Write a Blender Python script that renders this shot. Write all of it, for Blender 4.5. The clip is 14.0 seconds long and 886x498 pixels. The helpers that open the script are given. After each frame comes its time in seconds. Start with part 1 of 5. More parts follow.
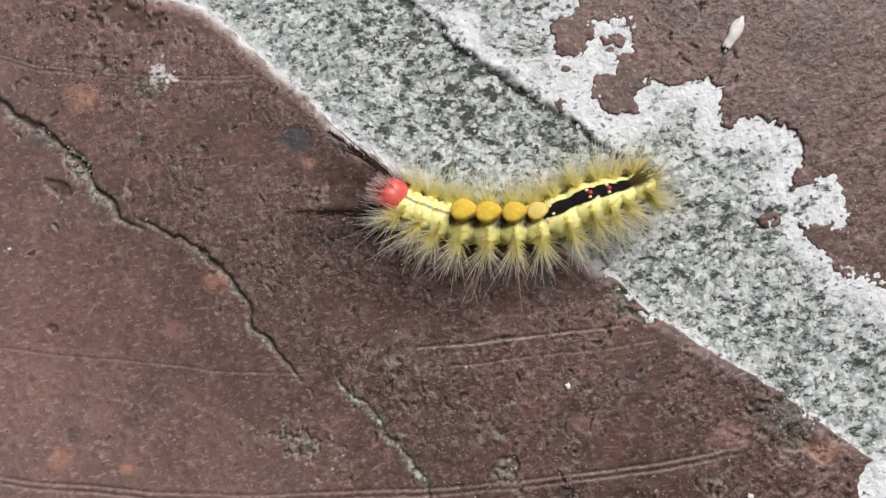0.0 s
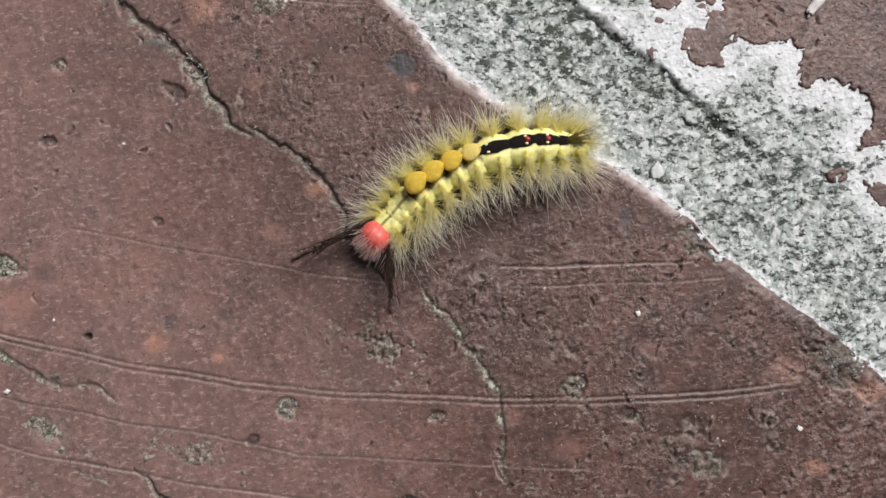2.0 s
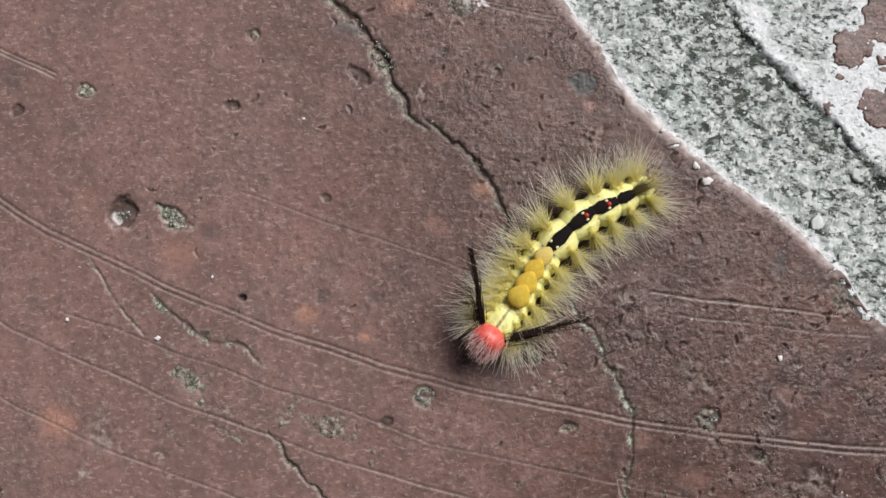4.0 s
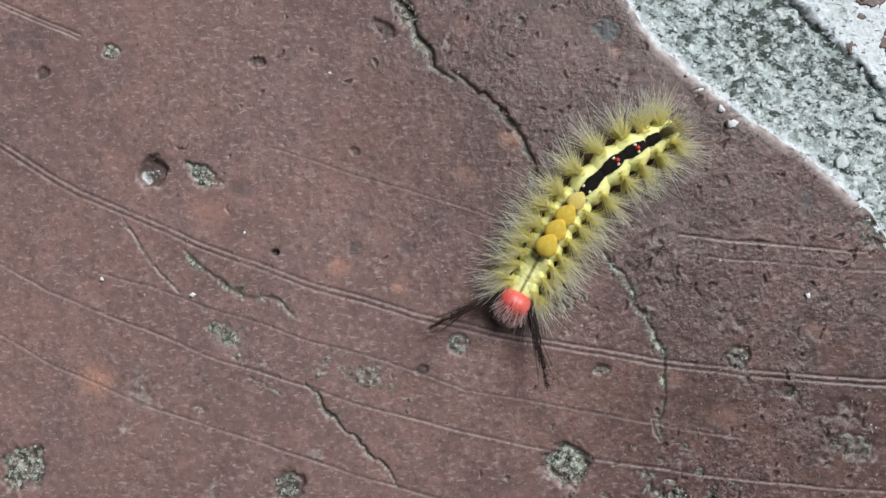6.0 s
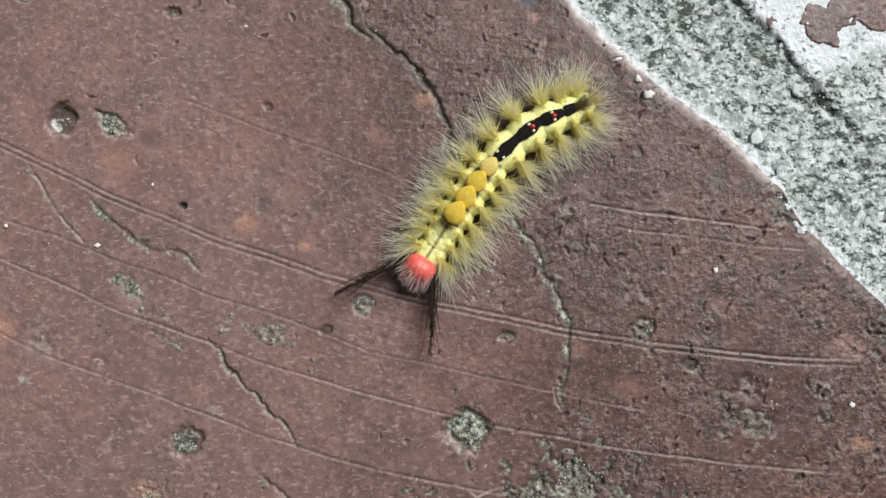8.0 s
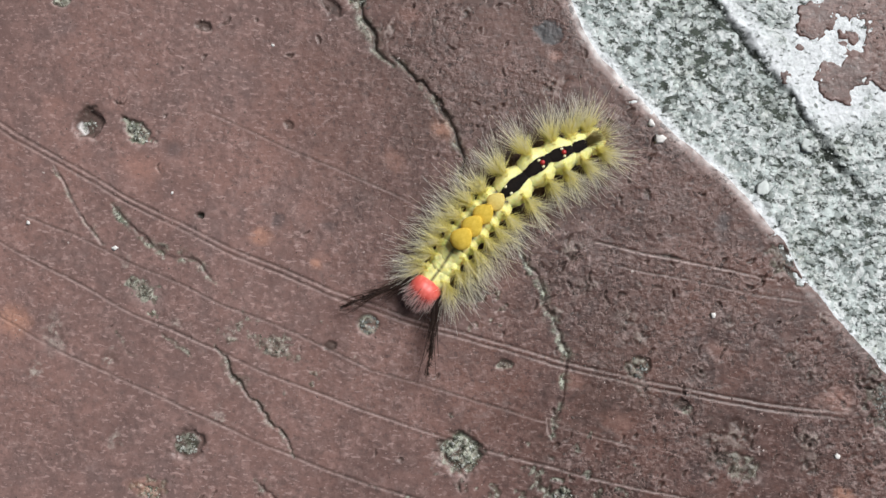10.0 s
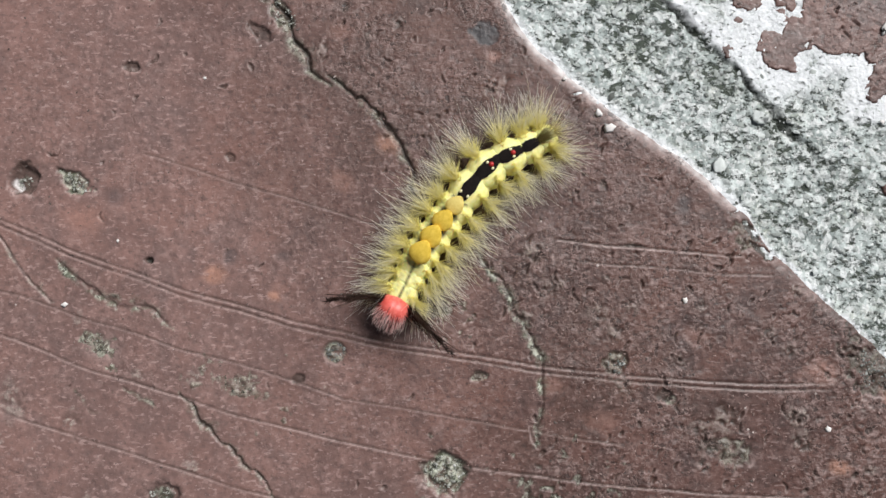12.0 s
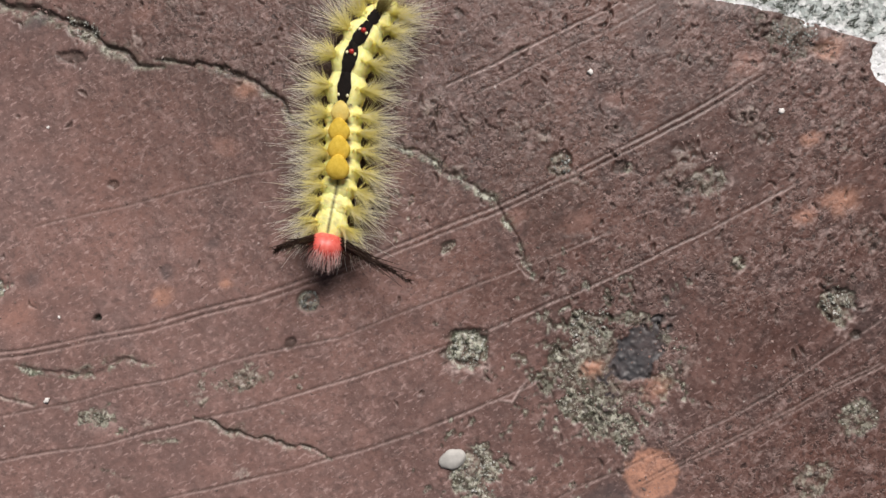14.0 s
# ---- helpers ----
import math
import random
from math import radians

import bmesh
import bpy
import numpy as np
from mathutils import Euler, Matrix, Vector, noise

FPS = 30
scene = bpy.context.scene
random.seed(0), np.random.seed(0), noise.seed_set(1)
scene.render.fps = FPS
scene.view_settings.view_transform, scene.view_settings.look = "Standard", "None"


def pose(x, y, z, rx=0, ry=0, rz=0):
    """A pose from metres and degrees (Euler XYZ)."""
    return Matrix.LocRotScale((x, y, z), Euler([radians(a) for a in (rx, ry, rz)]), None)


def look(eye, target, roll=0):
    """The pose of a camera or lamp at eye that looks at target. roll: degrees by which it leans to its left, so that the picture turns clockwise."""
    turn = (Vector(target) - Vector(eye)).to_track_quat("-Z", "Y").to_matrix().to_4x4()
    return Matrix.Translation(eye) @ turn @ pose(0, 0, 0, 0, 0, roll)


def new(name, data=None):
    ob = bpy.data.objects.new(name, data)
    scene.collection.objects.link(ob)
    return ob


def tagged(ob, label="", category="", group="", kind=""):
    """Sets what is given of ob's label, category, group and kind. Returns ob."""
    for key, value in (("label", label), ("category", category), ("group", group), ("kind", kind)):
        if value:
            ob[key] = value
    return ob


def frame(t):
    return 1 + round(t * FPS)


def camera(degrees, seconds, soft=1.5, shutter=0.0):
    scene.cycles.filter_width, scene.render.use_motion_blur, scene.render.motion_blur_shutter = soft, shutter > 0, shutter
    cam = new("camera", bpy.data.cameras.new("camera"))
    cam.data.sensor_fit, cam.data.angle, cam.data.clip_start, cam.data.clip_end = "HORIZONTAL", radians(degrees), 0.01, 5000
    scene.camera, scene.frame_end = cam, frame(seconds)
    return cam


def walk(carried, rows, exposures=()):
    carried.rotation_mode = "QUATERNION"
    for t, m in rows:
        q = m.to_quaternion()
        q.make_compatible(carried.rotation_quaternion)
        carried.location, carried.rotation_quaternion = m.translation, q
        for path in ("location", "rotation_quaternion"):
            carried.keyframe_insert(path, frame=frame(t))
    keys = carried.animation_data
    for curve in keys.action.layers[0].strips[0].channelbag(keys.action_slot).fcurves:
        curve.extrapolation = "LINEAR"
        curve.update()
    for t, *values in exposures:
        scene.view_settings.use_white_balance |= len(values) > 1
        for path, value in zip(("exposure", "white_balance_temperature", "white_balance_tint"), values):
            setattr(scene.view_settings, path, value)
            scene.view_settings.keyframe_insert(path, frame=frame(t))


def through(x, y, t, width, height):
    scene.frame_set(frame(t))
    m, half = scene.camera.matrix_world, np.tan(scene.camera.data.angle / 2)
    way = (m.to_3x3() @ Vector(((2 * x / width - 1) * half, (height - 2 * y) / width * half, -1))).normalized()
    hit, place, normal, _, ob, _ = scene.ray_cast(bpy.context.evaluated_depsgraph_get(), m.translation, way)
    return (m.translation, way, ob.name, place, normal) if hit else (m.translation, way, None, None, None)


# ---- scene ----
cam = camera(62, 14.0, soft=1.5)
walk(cam, [
    (0.0, pose(0.02929, 0.01122, 0.08726, 2.420, 2.428, -13.779)),
    (0.2, pose(0.02903, 0.01030, 0.08736, 2.008, 2.381, -13.942)),
    (0.3, pose(0.02857, 0.01108, 0.08783, 1.817, 2.295, -14.154)),
    (0.5, pose(0.02754, 0.00934, 0.08879, 1.433, 2.421, -14.435)),
    (0.7, pose(0.02491, 0.00711, 0.08962, 1.733, 2.170, -14.639)),
    (0.8, pose(0.02457, 0.00793, 0.09004, 2.021, 2.059, -14.666)),
    (0.9, pose(0.02434, 0.01154, 0.09074, 2.501, 1.904, -14.829)),
    (1.0, pose(0.02277, 0.01278, 0.09192, 2.879, 1.839, -14.725)),
    (1.2, pose(0.02181, 0.01300, 0.09255, 2.929, 1.825, -14.575)),
    (1.5, pose(0.02125, 0.01180, 0.09286, 3.369, 1.570, -13.331)),
    (1.7, pose(0.01778, 0.00861, 0.09333, 3.002, 1.872, -11.790)),
    (1.8, pose(0.01692, 0.00607, 0.09319, 3.026, 1.673, -10.924)),
    (1.9, pose(0.01648, 0.00410, 0.09318, 3.019, 1.629, -9.848)),
    (2.0, pose(0.01583, 0.00328, 0.09331, 2.947, 1.579, -8.922)),
    (2.2, pose(0.01503, 0.00258, 0.09348, 3.097, 1.642, -6.998)),
    (2.3, pose(0.01503, 0.00286, 0.09382, 3.219, 1.549, -6.139)),
    (2.5, pose(0.01339, 0.00351, 0.09383, 3.288, 1.504, -4.777)),
    (2.7, pose(0.01215, 0.00327, 0.09381, 3.247, 1.568, -3.879)),
    (2.8, pose(0.01208, 0.00247, 0.09379, 3.235, 1.627, -3.582)),
    (3.0, pose(0.01061, 0.00124, 0.09370, 3.232, 1.542, -3.112)),
    (3.2, pose(0.00836, 0.00111, 0.09404, 3.282, 1.616, -2.594)),
    (3.3, pose(0.00709, 0.00096, 0.09428, 3.350, 1.719, -2.214)),
    (3.5, pose(0.00625, -0.00035, 0.09500, 3.477, 1.919, -1.511)),
    (3.7, pose(0.00228, 0.00186, 0.09563, 3.513, 2.055, -0.813)),
    (3.8, pose(0.00039, 0.00386, 0.09607, 3.608, 2.314, -0.496)),
    (4.0, pose(-0.00227, 0.00375, 0.09633, 4.154, 2.240, -0.122)),
    (4.2, pose(-0.00265, 0.00380, 0.09704, 4.270, 2.255, -0.199)),
    (6.3, pose(-0.00753, -0.00091, 0.09734, 2.497, 1.963, -1.822)),
    (6.5, pose(-0.00771, 0.00016, 0.09754, 2.345, 2.130, -1.811)),
    (6.8, pose(-0.00625, 0.00049, 0.09717, 2.161, 2.000, -1.509)),
    (7.0, pose(-0.00211, -0.00020, 0.09673, 1.931, 1.927, -1.055)),
    (7.2, pose(0.00019, -0.00214, 0.09643, 1.773, 1.723, -0.521)),
    (7.5, pose(0.00235, -0.00343, 0.09607, 2.064, 1.401, 0.033)),
    (8.0, pose(0.00382, -0.00443, 0.09588, 2.087, 1.228, 0.518)),
    (8.2, pose(0.00354, -0.00453, 0.09588, 1.980, 1.177, 0.799)),
    (10.3, pose(0.00397, -0.00027, 0.09872, 1.904, 1.723, 5.112)),
    (10.5, pose(0.00541, -0.00393, 0.09792, 2.383, 1.148, 5.384)),
    (11.0, pose(0.00636, -0.00363, 0.09780, 2.140, 1.195, 5.610)),
    (11.5, pose(0.00186, -0.00449, 0.09730, 2.422, 1.331, 5.411)),
    (11.7, pose(0.00731, -0.00568, 0.09688, 2.247, 1.401, 4.118)),
    (11.8, pose(0.00733, -0.00572, 0.09644, 2.492, 1.441, 2.746)),
    (12.0, pose(0.00750, -0.00038, 0.09576, 2.856, 1.017, -2.201)),
    (12.1, pose(0.00817, 0.00350, 0.09531, 2.494, 0.942, -5.811)),
    (12.2, pose(0.01252, 0.00567, 0.09437, 2.865, 1.106, -9.609)),
    (12.3, pose(0.01718, 0.00824, 0.09465, 2.385, 1.154, -13.903)),
    (12.5, pose(0.01809, 0.00226, 0.09425, 2.709, 0.997, -21.459)),
    (12.7, pose(0.01906, -0.00413, 0.09447, 2.056, 0.782, -26.756)),
    (12.8, pose(0.01974, -0.00624, 0.09395, 1.269, 0.884, -28.509)),
    (13.0, pose(0.01634, -0.00987, 0.09351, 1.007, 1.211, -30.920)),
    (13.2, pose(0.01334, -0.01209, 0.09296, 0.361, 1.395, -32.238)),
    (13.3, pose(0.01232, -0.01218, 0.09259, 0.117, 1.247, -32.506)),
    (13.5, pose(0.01446, -0.01254, 0.09245, -0.084, 1.329, -32.978)),
    (13.7, pose(0.01446, -0.01435, 0.09258, 0.026, 1.615, -33.119)),
    (14.0, pose(0.01151, -0.01317, 0.09289, -0.130, 1.485, -32.791)),
], exposures=[
    (0.0, -0.11, 6560, 14), (2.0, -0.08, 6560, 14), (3.0, -0.05, 6510, 13), (4.2, -0.10, 6480, 12), (6.3, -0.03, 5980, 6), (7.1, 0.04, 5980, 6), (7.6, 0.06, 6250, 7), (8.2, 0.05, 6300, 7),
    (10.3, 0.02, 6300, 10), (11.5, 0.02, 6380, 10), (12.3, 0.09, 6380, 12), (13.1, 0.00, 6560, 13), (13.6, -0.02, 6790, 15), (14.0, 0.02, 6790, 15),
])

# ---- light: bright overcast sky, soft sun from beyond the strip ----
MM = 0.001
SUN_HIGH, SUN_ROUND = radians(47), radians(46)
world = bpy.data.worlds.new("sky")
scene.world = world
world.use_nodes = True
wn = world.node_tree.nodes
sky = wn.new("ShaderNodeTexSky")
sky.sky_type = "NISHITA"
sky.sun_disc = False
sky.sun_elevation, sky.sun_rotation = SUN_HIGH, SUN_ROUND
sky.dust_density = 4.0
pale = wn.new("ShaderNodeHueSaturation")
pale.inputs["Saturation"].default_value = 0.45
world.node_tree.links.new(sky.outputs["Color"], pale.inputs["Color"])
world.node_tree.links.new(pale.outputs["Color"], wn["Background"].inputs["Color"])
wn["Background"].inputs["Strength"].default_value = 0.02
sun_data = bpy.data.lights.new("sun", "SUN")
sun_data.energy, sun_data.angle, sun_data.color = 4.2, radians(36), (1.0, 0.97, 0.93)
sun = new("sun", sun_data)
sun.matrix_world = look((math.sin(SUN_ROUND) * math.cos(SUN_HIGH), math.cos(SUN_ROUND) * math.cos(SUN_HIGH), math.sin(SUN_HIGH)), (0, 0, 0))


# ---- materials ----
class Nodes:
    """A material's nodes, with short calls for the ones used here."""

    def __init__(self, name):
        self.mat = bpy.data.materials.new(name)
        self.mat.use_nodes = True
        self.tree = self.mat.node_tree
        self.bsdf = self.tree.nodes["Principled BSDF"]

    def put(self, kind, **values):
        node = self.tree.nodes.new(kind)
        for key, value in values.items():
            self.feed(node.inputs[key.replace("_", " ")], value)
        return node

    def feed(self, socket, value):
        if isinstance(value, bpy.types.NodeSocket):
            self.tree.links.new(value, socket)
        else:
            socket.default_value = value

    def coords(self):
        return self.put("ShaderNodeTexCoord").outputs["Object"]

    def noise(self, size, detail=3.0, rough=0.55, at=None):
        node = self.put("ShaderNodeTexNoise", Scale=1.0 / (size * MM), Detail=detail, Roughness=rough, Vector=at or self.coords())
        return node.outputs["Fac"]

    def cells(self, size, out="Color", at=None):
        return self.put("ShaderNodeTexVoronoi", Scale=1.0 / (size * MM), Vector=at or self.coords()).outputs[out]

    def mask(self, name):
        node = self.put("ShaderNodeAttribute")
        node.attribute_name = name
        return node.outputs["Fac"]

    def ramp(self, fac, lo, hi, a=0.0, b=1.0):
        return self.put("ShaderNodeMapRange", Value=fac, From_Min=lo, From_Max=hi, To_Min=a, To_Max=b).outputs["Result"]

    def times(self, a, b, how="MULTIPLY"):
        node = self.put("ShaderNodeMath")
        node.operation = how
        self.feed(node.inputs[0], a)
        self.feed(node.inputs[1], b)
        return node.outputs[0]

    def mix(self, fac, a, b):
        node = self.put("ShaderNodeMix")
        node.data_type = "RGBA"
        self.feed(node.inputs["Factor"], fac)
        self.feed(node.inputs[6], (*a, 1) if isinstance(a, tuple) else a)
        self.feed(node.inputs[7], (*b, 1) if isinstance(b, tuple) else b)
        return node.outputs[2]

    def bump(self, height, depth, normal=None):
        node = self.put("ShaderNodeBump", Height=height, Distance=depth * MM, Strength=1.0)
        if normal:
            self.feed(node.inputs["Normal"], normal)
        return node.outputs["Normal"]

    def done(self, color, rough, normal=None, **more):
        self.feed(self.bsdf.inputs["Base Color"], (*color, 1) if isinstance(color, tuple) else color)
        self.feed(self.bsdf.inputs["Roughness"], rough)
        if normal:
            self.feed(self.bsdf.inputs["Normal"], normal)
        for key, value in more.items():
            self.feed(self.bsdf.inputs[key.replace("_", " ")], value)
        return self.mat


def coat_material():
    n = Nodes("weathered red-brown floor coating")
    broad, mid, fine, grain = n.noise(26, 4), n.noise(4.5, 4, 0.6), n.noise(0.9, 5, 0.68), n.noise(0.36, 3, 0.6)
    fleck, torn = n.noise(0.75, 2, 0.5), n.ramp(n.mask("torn"), 0, 0.7)
    color = n.mix(n.ramp(broad, 0.40, 0.60), (0.108, 0.057, 0.049), (0.216, 0.108, 0.086))
    color = n.mix(n.ramp(n.noise(13, 5, 0.6), 0.5, 0.64, 0, 0.85), color, (0.086, 0.060, 0.059))
    color = n.mix(n.ramp(mid, 0.47, 0.64, 0, 0.75), color, (0.085, 0.050, 0.045))
    color = n.mix(n.ramp(n.noise(6, 5, 0.62), 0.52, 0.68, 0, 0.45), color, (0.255, 0.128, 0.102))
    color = n.mix(n.ramp(n.noise(2.2, 4, 0.65), 0.54, 0.67, 0, 0.6), color, (0.26, 0.160, 0.143))
    worn = n.ramp(torn, 0, 1, 0.65, 1.0)
    color = n.mix(n.ramp(n.noise(3.4, 4, 0.6), 0.50, 0.68, 0, 0.55), color, (0.285, 0.160, 0.138))
    color = n.mix(n.times(n.ramp(fine, 0.56, 0.65, 0, 0.5), worn), color, (0.30, 0.190, 0.168))
    color = n.mix(n.times(n.ramp(fine, 0.46, 0.36, 0, 0.85), worn), color, (0.040, 0.023, 0.021))
    color = n.mix(n.ramp(grain, 0.64, 0.70, 0, 0.25), color, (0.40, 0.30, 0.28))
    color = n.mix(n.times(n.ramp(grain, 0.36, 0.29, 0, 0.4), worn), color, (0.045, 0.030, 0.028))
    color = n.mix(n.times(n.ramp(fleck, 0.61, 0.66, 0, 0.75), worn), color, (0.40, 0.27, 0.25))
    color = n.mix(n.times(n.ramp(fleck, 0.40, 0.34, 0, 0.75), worn), color, (0.046, 0.029, 0.027))
    drawn = n.put("ShaderNodeMapping", Vector=n.coords(), Rotation=(0, 0, radians(28)), Scale=(0.45, 1.3, 1.0)).outputs["Vector"]
    sliver = n.noise(0.55, 2, 0.5, drawn)
    color = n.mix(n.ramp(sliver, 0.63, 0.67, 0, 0.65), color, (0.46, 0.33, 0.31))
    color = n.mix(n.ramp(sliver, 0.36, 0.32, 0, 0.6), color, (0.055, 0.034, 0.032))
    # shaded to lit coat tone: the uneven light is put into the colour
    color = n.mix(n.mask("painted_light"), n.mix(0.42, color, (0.036, 0.020, 0.018)), n.mix(0.33, color, (0.345, 0.238, 0.222)))
    color = n.mix(n.times(n.mask("pink"), n.ramp(fine, 0.3, 0.6, 0.3, 0.9)), color, (0.38, 0.205, 0.165))
    color = n.mix(n.times(n.mask("pale"), n.ramp(fine, 0.35, 0.6, 0.3, 1.0)), color, (0.48, 0.37, 0.35))
    crust = n.mix(n.ramp(n.cells(0.55), 0.30, 0.75), (0.09, 0.10, 0.068), (0.42, 0.445, 0.365))
    crumb = n.noise(0.8, 4, 0.7)
    crust = n.mix(n.ramp(crumb, 0.50, 0.56, 0, 0.92), crust, (0.030, 0.034, 0.024))
    crust = n.mix(n.ramp(n.noise(0.55, 3, 0.6), 0.60, 0.66, 0, 0.8), crust, (0.56, 0.58, 0.52))
    color = n.mix(n.times(n.mask("crust"), n.ramp(fine, 0.3, 0.5, 0.35, 1.0)), color, crust)
    color = n.mix(n.times(n.mask("ochre"), n.ramp(fine, 0.3, 0.55, 0.35, 1.0)), color, (0.50, 0.262, 0.185))
    color = n.mix(n.times(n.mask("slate"), n.ramp(mid, 0.3, 0.6, 0.6, 1.0)), color, (0.066, 0.066, 0.072))
    color = n.mix(n.mask("soil_shade"), color, (0.030, 0.026, 0.020))
    color = n.mix(n.mask("white"), color, (0.72, 0.70, 0.70))
    chip = n.noise(1.3, 4, 0.62)
    color = n.mix(n.times(n.ramp(chip, 0.60, 0.635, 0, 0.75), torn), color, (0.040, 0.027, 0.025))
    color = n.mix(n.times(n.times(n.ramp(chip, 0.565, 0.585, 0, 0.55), n.ramp(chip, 0.61, 0.59)), torn), color, (0.33, 0.235, 0.215))
    worm = n.times(n.ramp(chip, 0.575, 0.62, 0, -1.0), n.ramp(chip, 0.40, 0.35, 0, 0.6), "ADD")
    relief = n.bump(n.times(fleck, n.ramp(torn, 0, 1, 0.10, 0.55)), 0.24, n.bump(n.times(fine, n.ramp(torn, 0, 1, 0.5, 1.0)), 0.15, n.bump(mid, 0.20)))
    normal = n.bump(n.times(worm, torn), 0.06, relief)
    return n.done(color, n.ramp(fine, 0.3, 0.7, 0.30, 0.55), normal, Specular_IOR_Level=0.38)


def concrete_material():
    """Pale matrix with single grains of sand in it, broken by crisp dark pores, closed again where the cement skin is left."""
    n = Nodes("worn grey concrete with exposed sand")
    sand, grit, fine = n.cells(0.85), n.cells(0.38), n.noise(0.45, 4, 0.65)
    skin, algae = n.mask("laitance"), n.mask("algae")
    run = n.put("ShaderNodeMapping", Vector=n.coords(), Rotation=(0, 0, radians(45)), Scale=(0.78, 1.25, 1.0)).outputs["Vector"]
    color = n.mix(n.ramp(n.noise(2.6, 4, 0.65), 0.36, 0.62), (0.30, 0.35, 0.345), (0.67, 0.745, 0.735))
    color = n.mix(n.ramp(sand, 0.62, 0.72, 0, 0.75), color, (0.76, 0.80, 0.80))
    color = n.mix(n.ramp(sand, 0.30, 0.24, 0, 0.65), color, (0.27, 0.31, 0.30))
    color = n.mix(n.ramp(grit, 0.70, 0.76, 0, 0.6), color, (0.86, 0.885, 0.885))
    color = n.mix(n.times(n.ramp(n.noise(9, 3), 0.5, 0.7, 0, 0.45), n.ramp(fine, 0.4, 0.6)), color, (0.42, 0.45, 0.33))
    color = n.mix(n.times(skin, n.ramp(n.noise(0.8, 4, 0.7), 0.36, 0.50, 0.42, 0.94)), color, (0.86, 0.895, 0.93))
    pore = n.times(n.noise(0.95, 4, 0.66, run), n.ramp(algae, 0, 1, -0.040, 0.085), "ADD")
    pore = n.times(pore, n.ramp(skin, 0.2, 1, 0, -0.06), "ADD")
    pore = n.times(pore, n.ramp(n.noise(6, 4, 0.6), 0.36, 0.64, -0.035, 0.035), "ADD")
    color = n.mix(n.ramp(pore, 0.50, 0.59, 0, 0.65), color, (0.25, 0.29, 0.27))
    color = n.mix(n.ramp(pore, 0.565, 0.61, 0, 0.93), color, (0.058, 0.073, 0.056))
    speck = n.times(n.noise(0.5, 3, 0.6), n.ramp(skin, 0.2, 1, 0, -0.07), "ADD")
    color = n.mix(n.ramp(speck, 0.63, 0.66, 0, 0.85), color, (0.06, 0.07, 0.062))
    color = n.mix(n.times(n.mask("fissure"), n.ramp(fine, 0.35, 0.62, 1.0, 0.7)), color, (0.016, 0.020, 0.015))
    normal = n.bump(n.ramp(pore, 0.50, 0.62, 1, 0), 0.30, n.bump(sand, 0.16, n.bump(fine, 0.20)))
    return n.done(color, 0.8, normal, Specular_IOR_Level=0.3)


def plain_material(name, low, high, size, rough=0.6, relief=0.05, **more):
    n = Nodes(name)
    speck = n.noise(size, 4, 0.6)
    return n.done(n.mix(n.ramp(speck, 0.3, 0.7), low, high), rough, n.bump(speck, relief), **more)


def hair_material(name, root, tip, through=0.4):
    """Hair that lets part of the light through, paler towards the tip; each strand a little different."""
    n = Nodes(name)
    pick = n.put("ShaderNodeNewGeometry").outputs["Random Per Island"]
    color = n.mix(n.times(n.mask("along"), n.ramp(pick, 0, 1, 0.7, 1.7)), root, tip)
    n.done(color, 0.45, None, Specular_IOR_Level=0.35)
    clear = n.put("ShaderNodeBsdfTranslucent", Color=color)
    both = n.put("ShaderNodeMixShader", Fac=through)
    n.tree.links.new(n.bsdf.outputs[0], both.inputs[1])
    n.tree.links.new(clear.outputs[0], both.inputs[2])
    n.tree.links.new(both.outputs[0], n.tree.nodes["Material Output"].inputs["Surface"])
    return n.mat


def skin_material():
    n = Nodes("lemon yellow caterpillar skin")
    speck = n.noise(0.5, 4, 0.6)
    color = n.mix(n.ramp(speck, 0.3, 0.7), (0.90, 0.85, 0.26), (0.96, 0.94, 0.46))
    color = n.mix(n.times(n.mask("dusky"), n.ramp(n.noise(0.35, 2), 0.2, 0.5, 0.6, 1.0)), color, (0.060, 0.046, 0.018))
    return n.done(color, 0.5, n.bump(speck, 0.08), Subsurface_Weight=0.15, Subsurface_Scale=0.0006)


COAT, CONCRETE, SKIN = coat_material(), concrete_material(), skin_material()
BRISTLE = hair_material("pale yellow-white bristles", (0.99, 0.93, 0.46), (1.0, 0.99, 0.95), 0.65)
LEMON = hair_material("lemon yellow bristles", (0.98, 0.91, 0.30), (1.0, 0.97, 0.60), 0.65)
BRUSH = hair_material("ochre brush hair", (0.70, 0.47, 0.045), (0.86, 0.64, 0.11), 0.3)
SOOT = hair_material("black-brown plumes", (0.016, 0.009, 0.007), (0.050, 0.027, 0.020), 0.15)
TAWNY = hair_material("olive brown tail hair", (0.15, 0.11, 0.03), (0.42, 0.34, 0.13), 0.3)
ROSE = hair_material("pale rose face hair", (0.98, 0.48, 0.44), (1.0, 0.86, 0.83), 0.5)
CREAM_CUSHION = plain_material("pale cream-yellow brush cushion", (0.72, 0.55, 0.13), (0.84, 0.70, 0.24), 0.5, 0.9, 0.02)
CUSHION = plain_material("ochre yellow brush cushion", (0.64, 0.43, 0.040), (0.80, 0.58, 0.085), 0.5, 0.9, 0.02)
VELVET = plain_material("velvet black band", (0.006, 0.004, 0.004), (0.020, 0.012, 0.010), 0.4, 0.9)
CREAM = plain_material("cream dots", (0.80, 0.74, 0.40), (0.88, 0.84, 0.60), 0.3, 0.5)
CORAL = plain_material("coral red head capsule", (0.66, 0.075, 0.062), (0.80, 0.20, 0.16), 0.7, 0.42, 0.02)
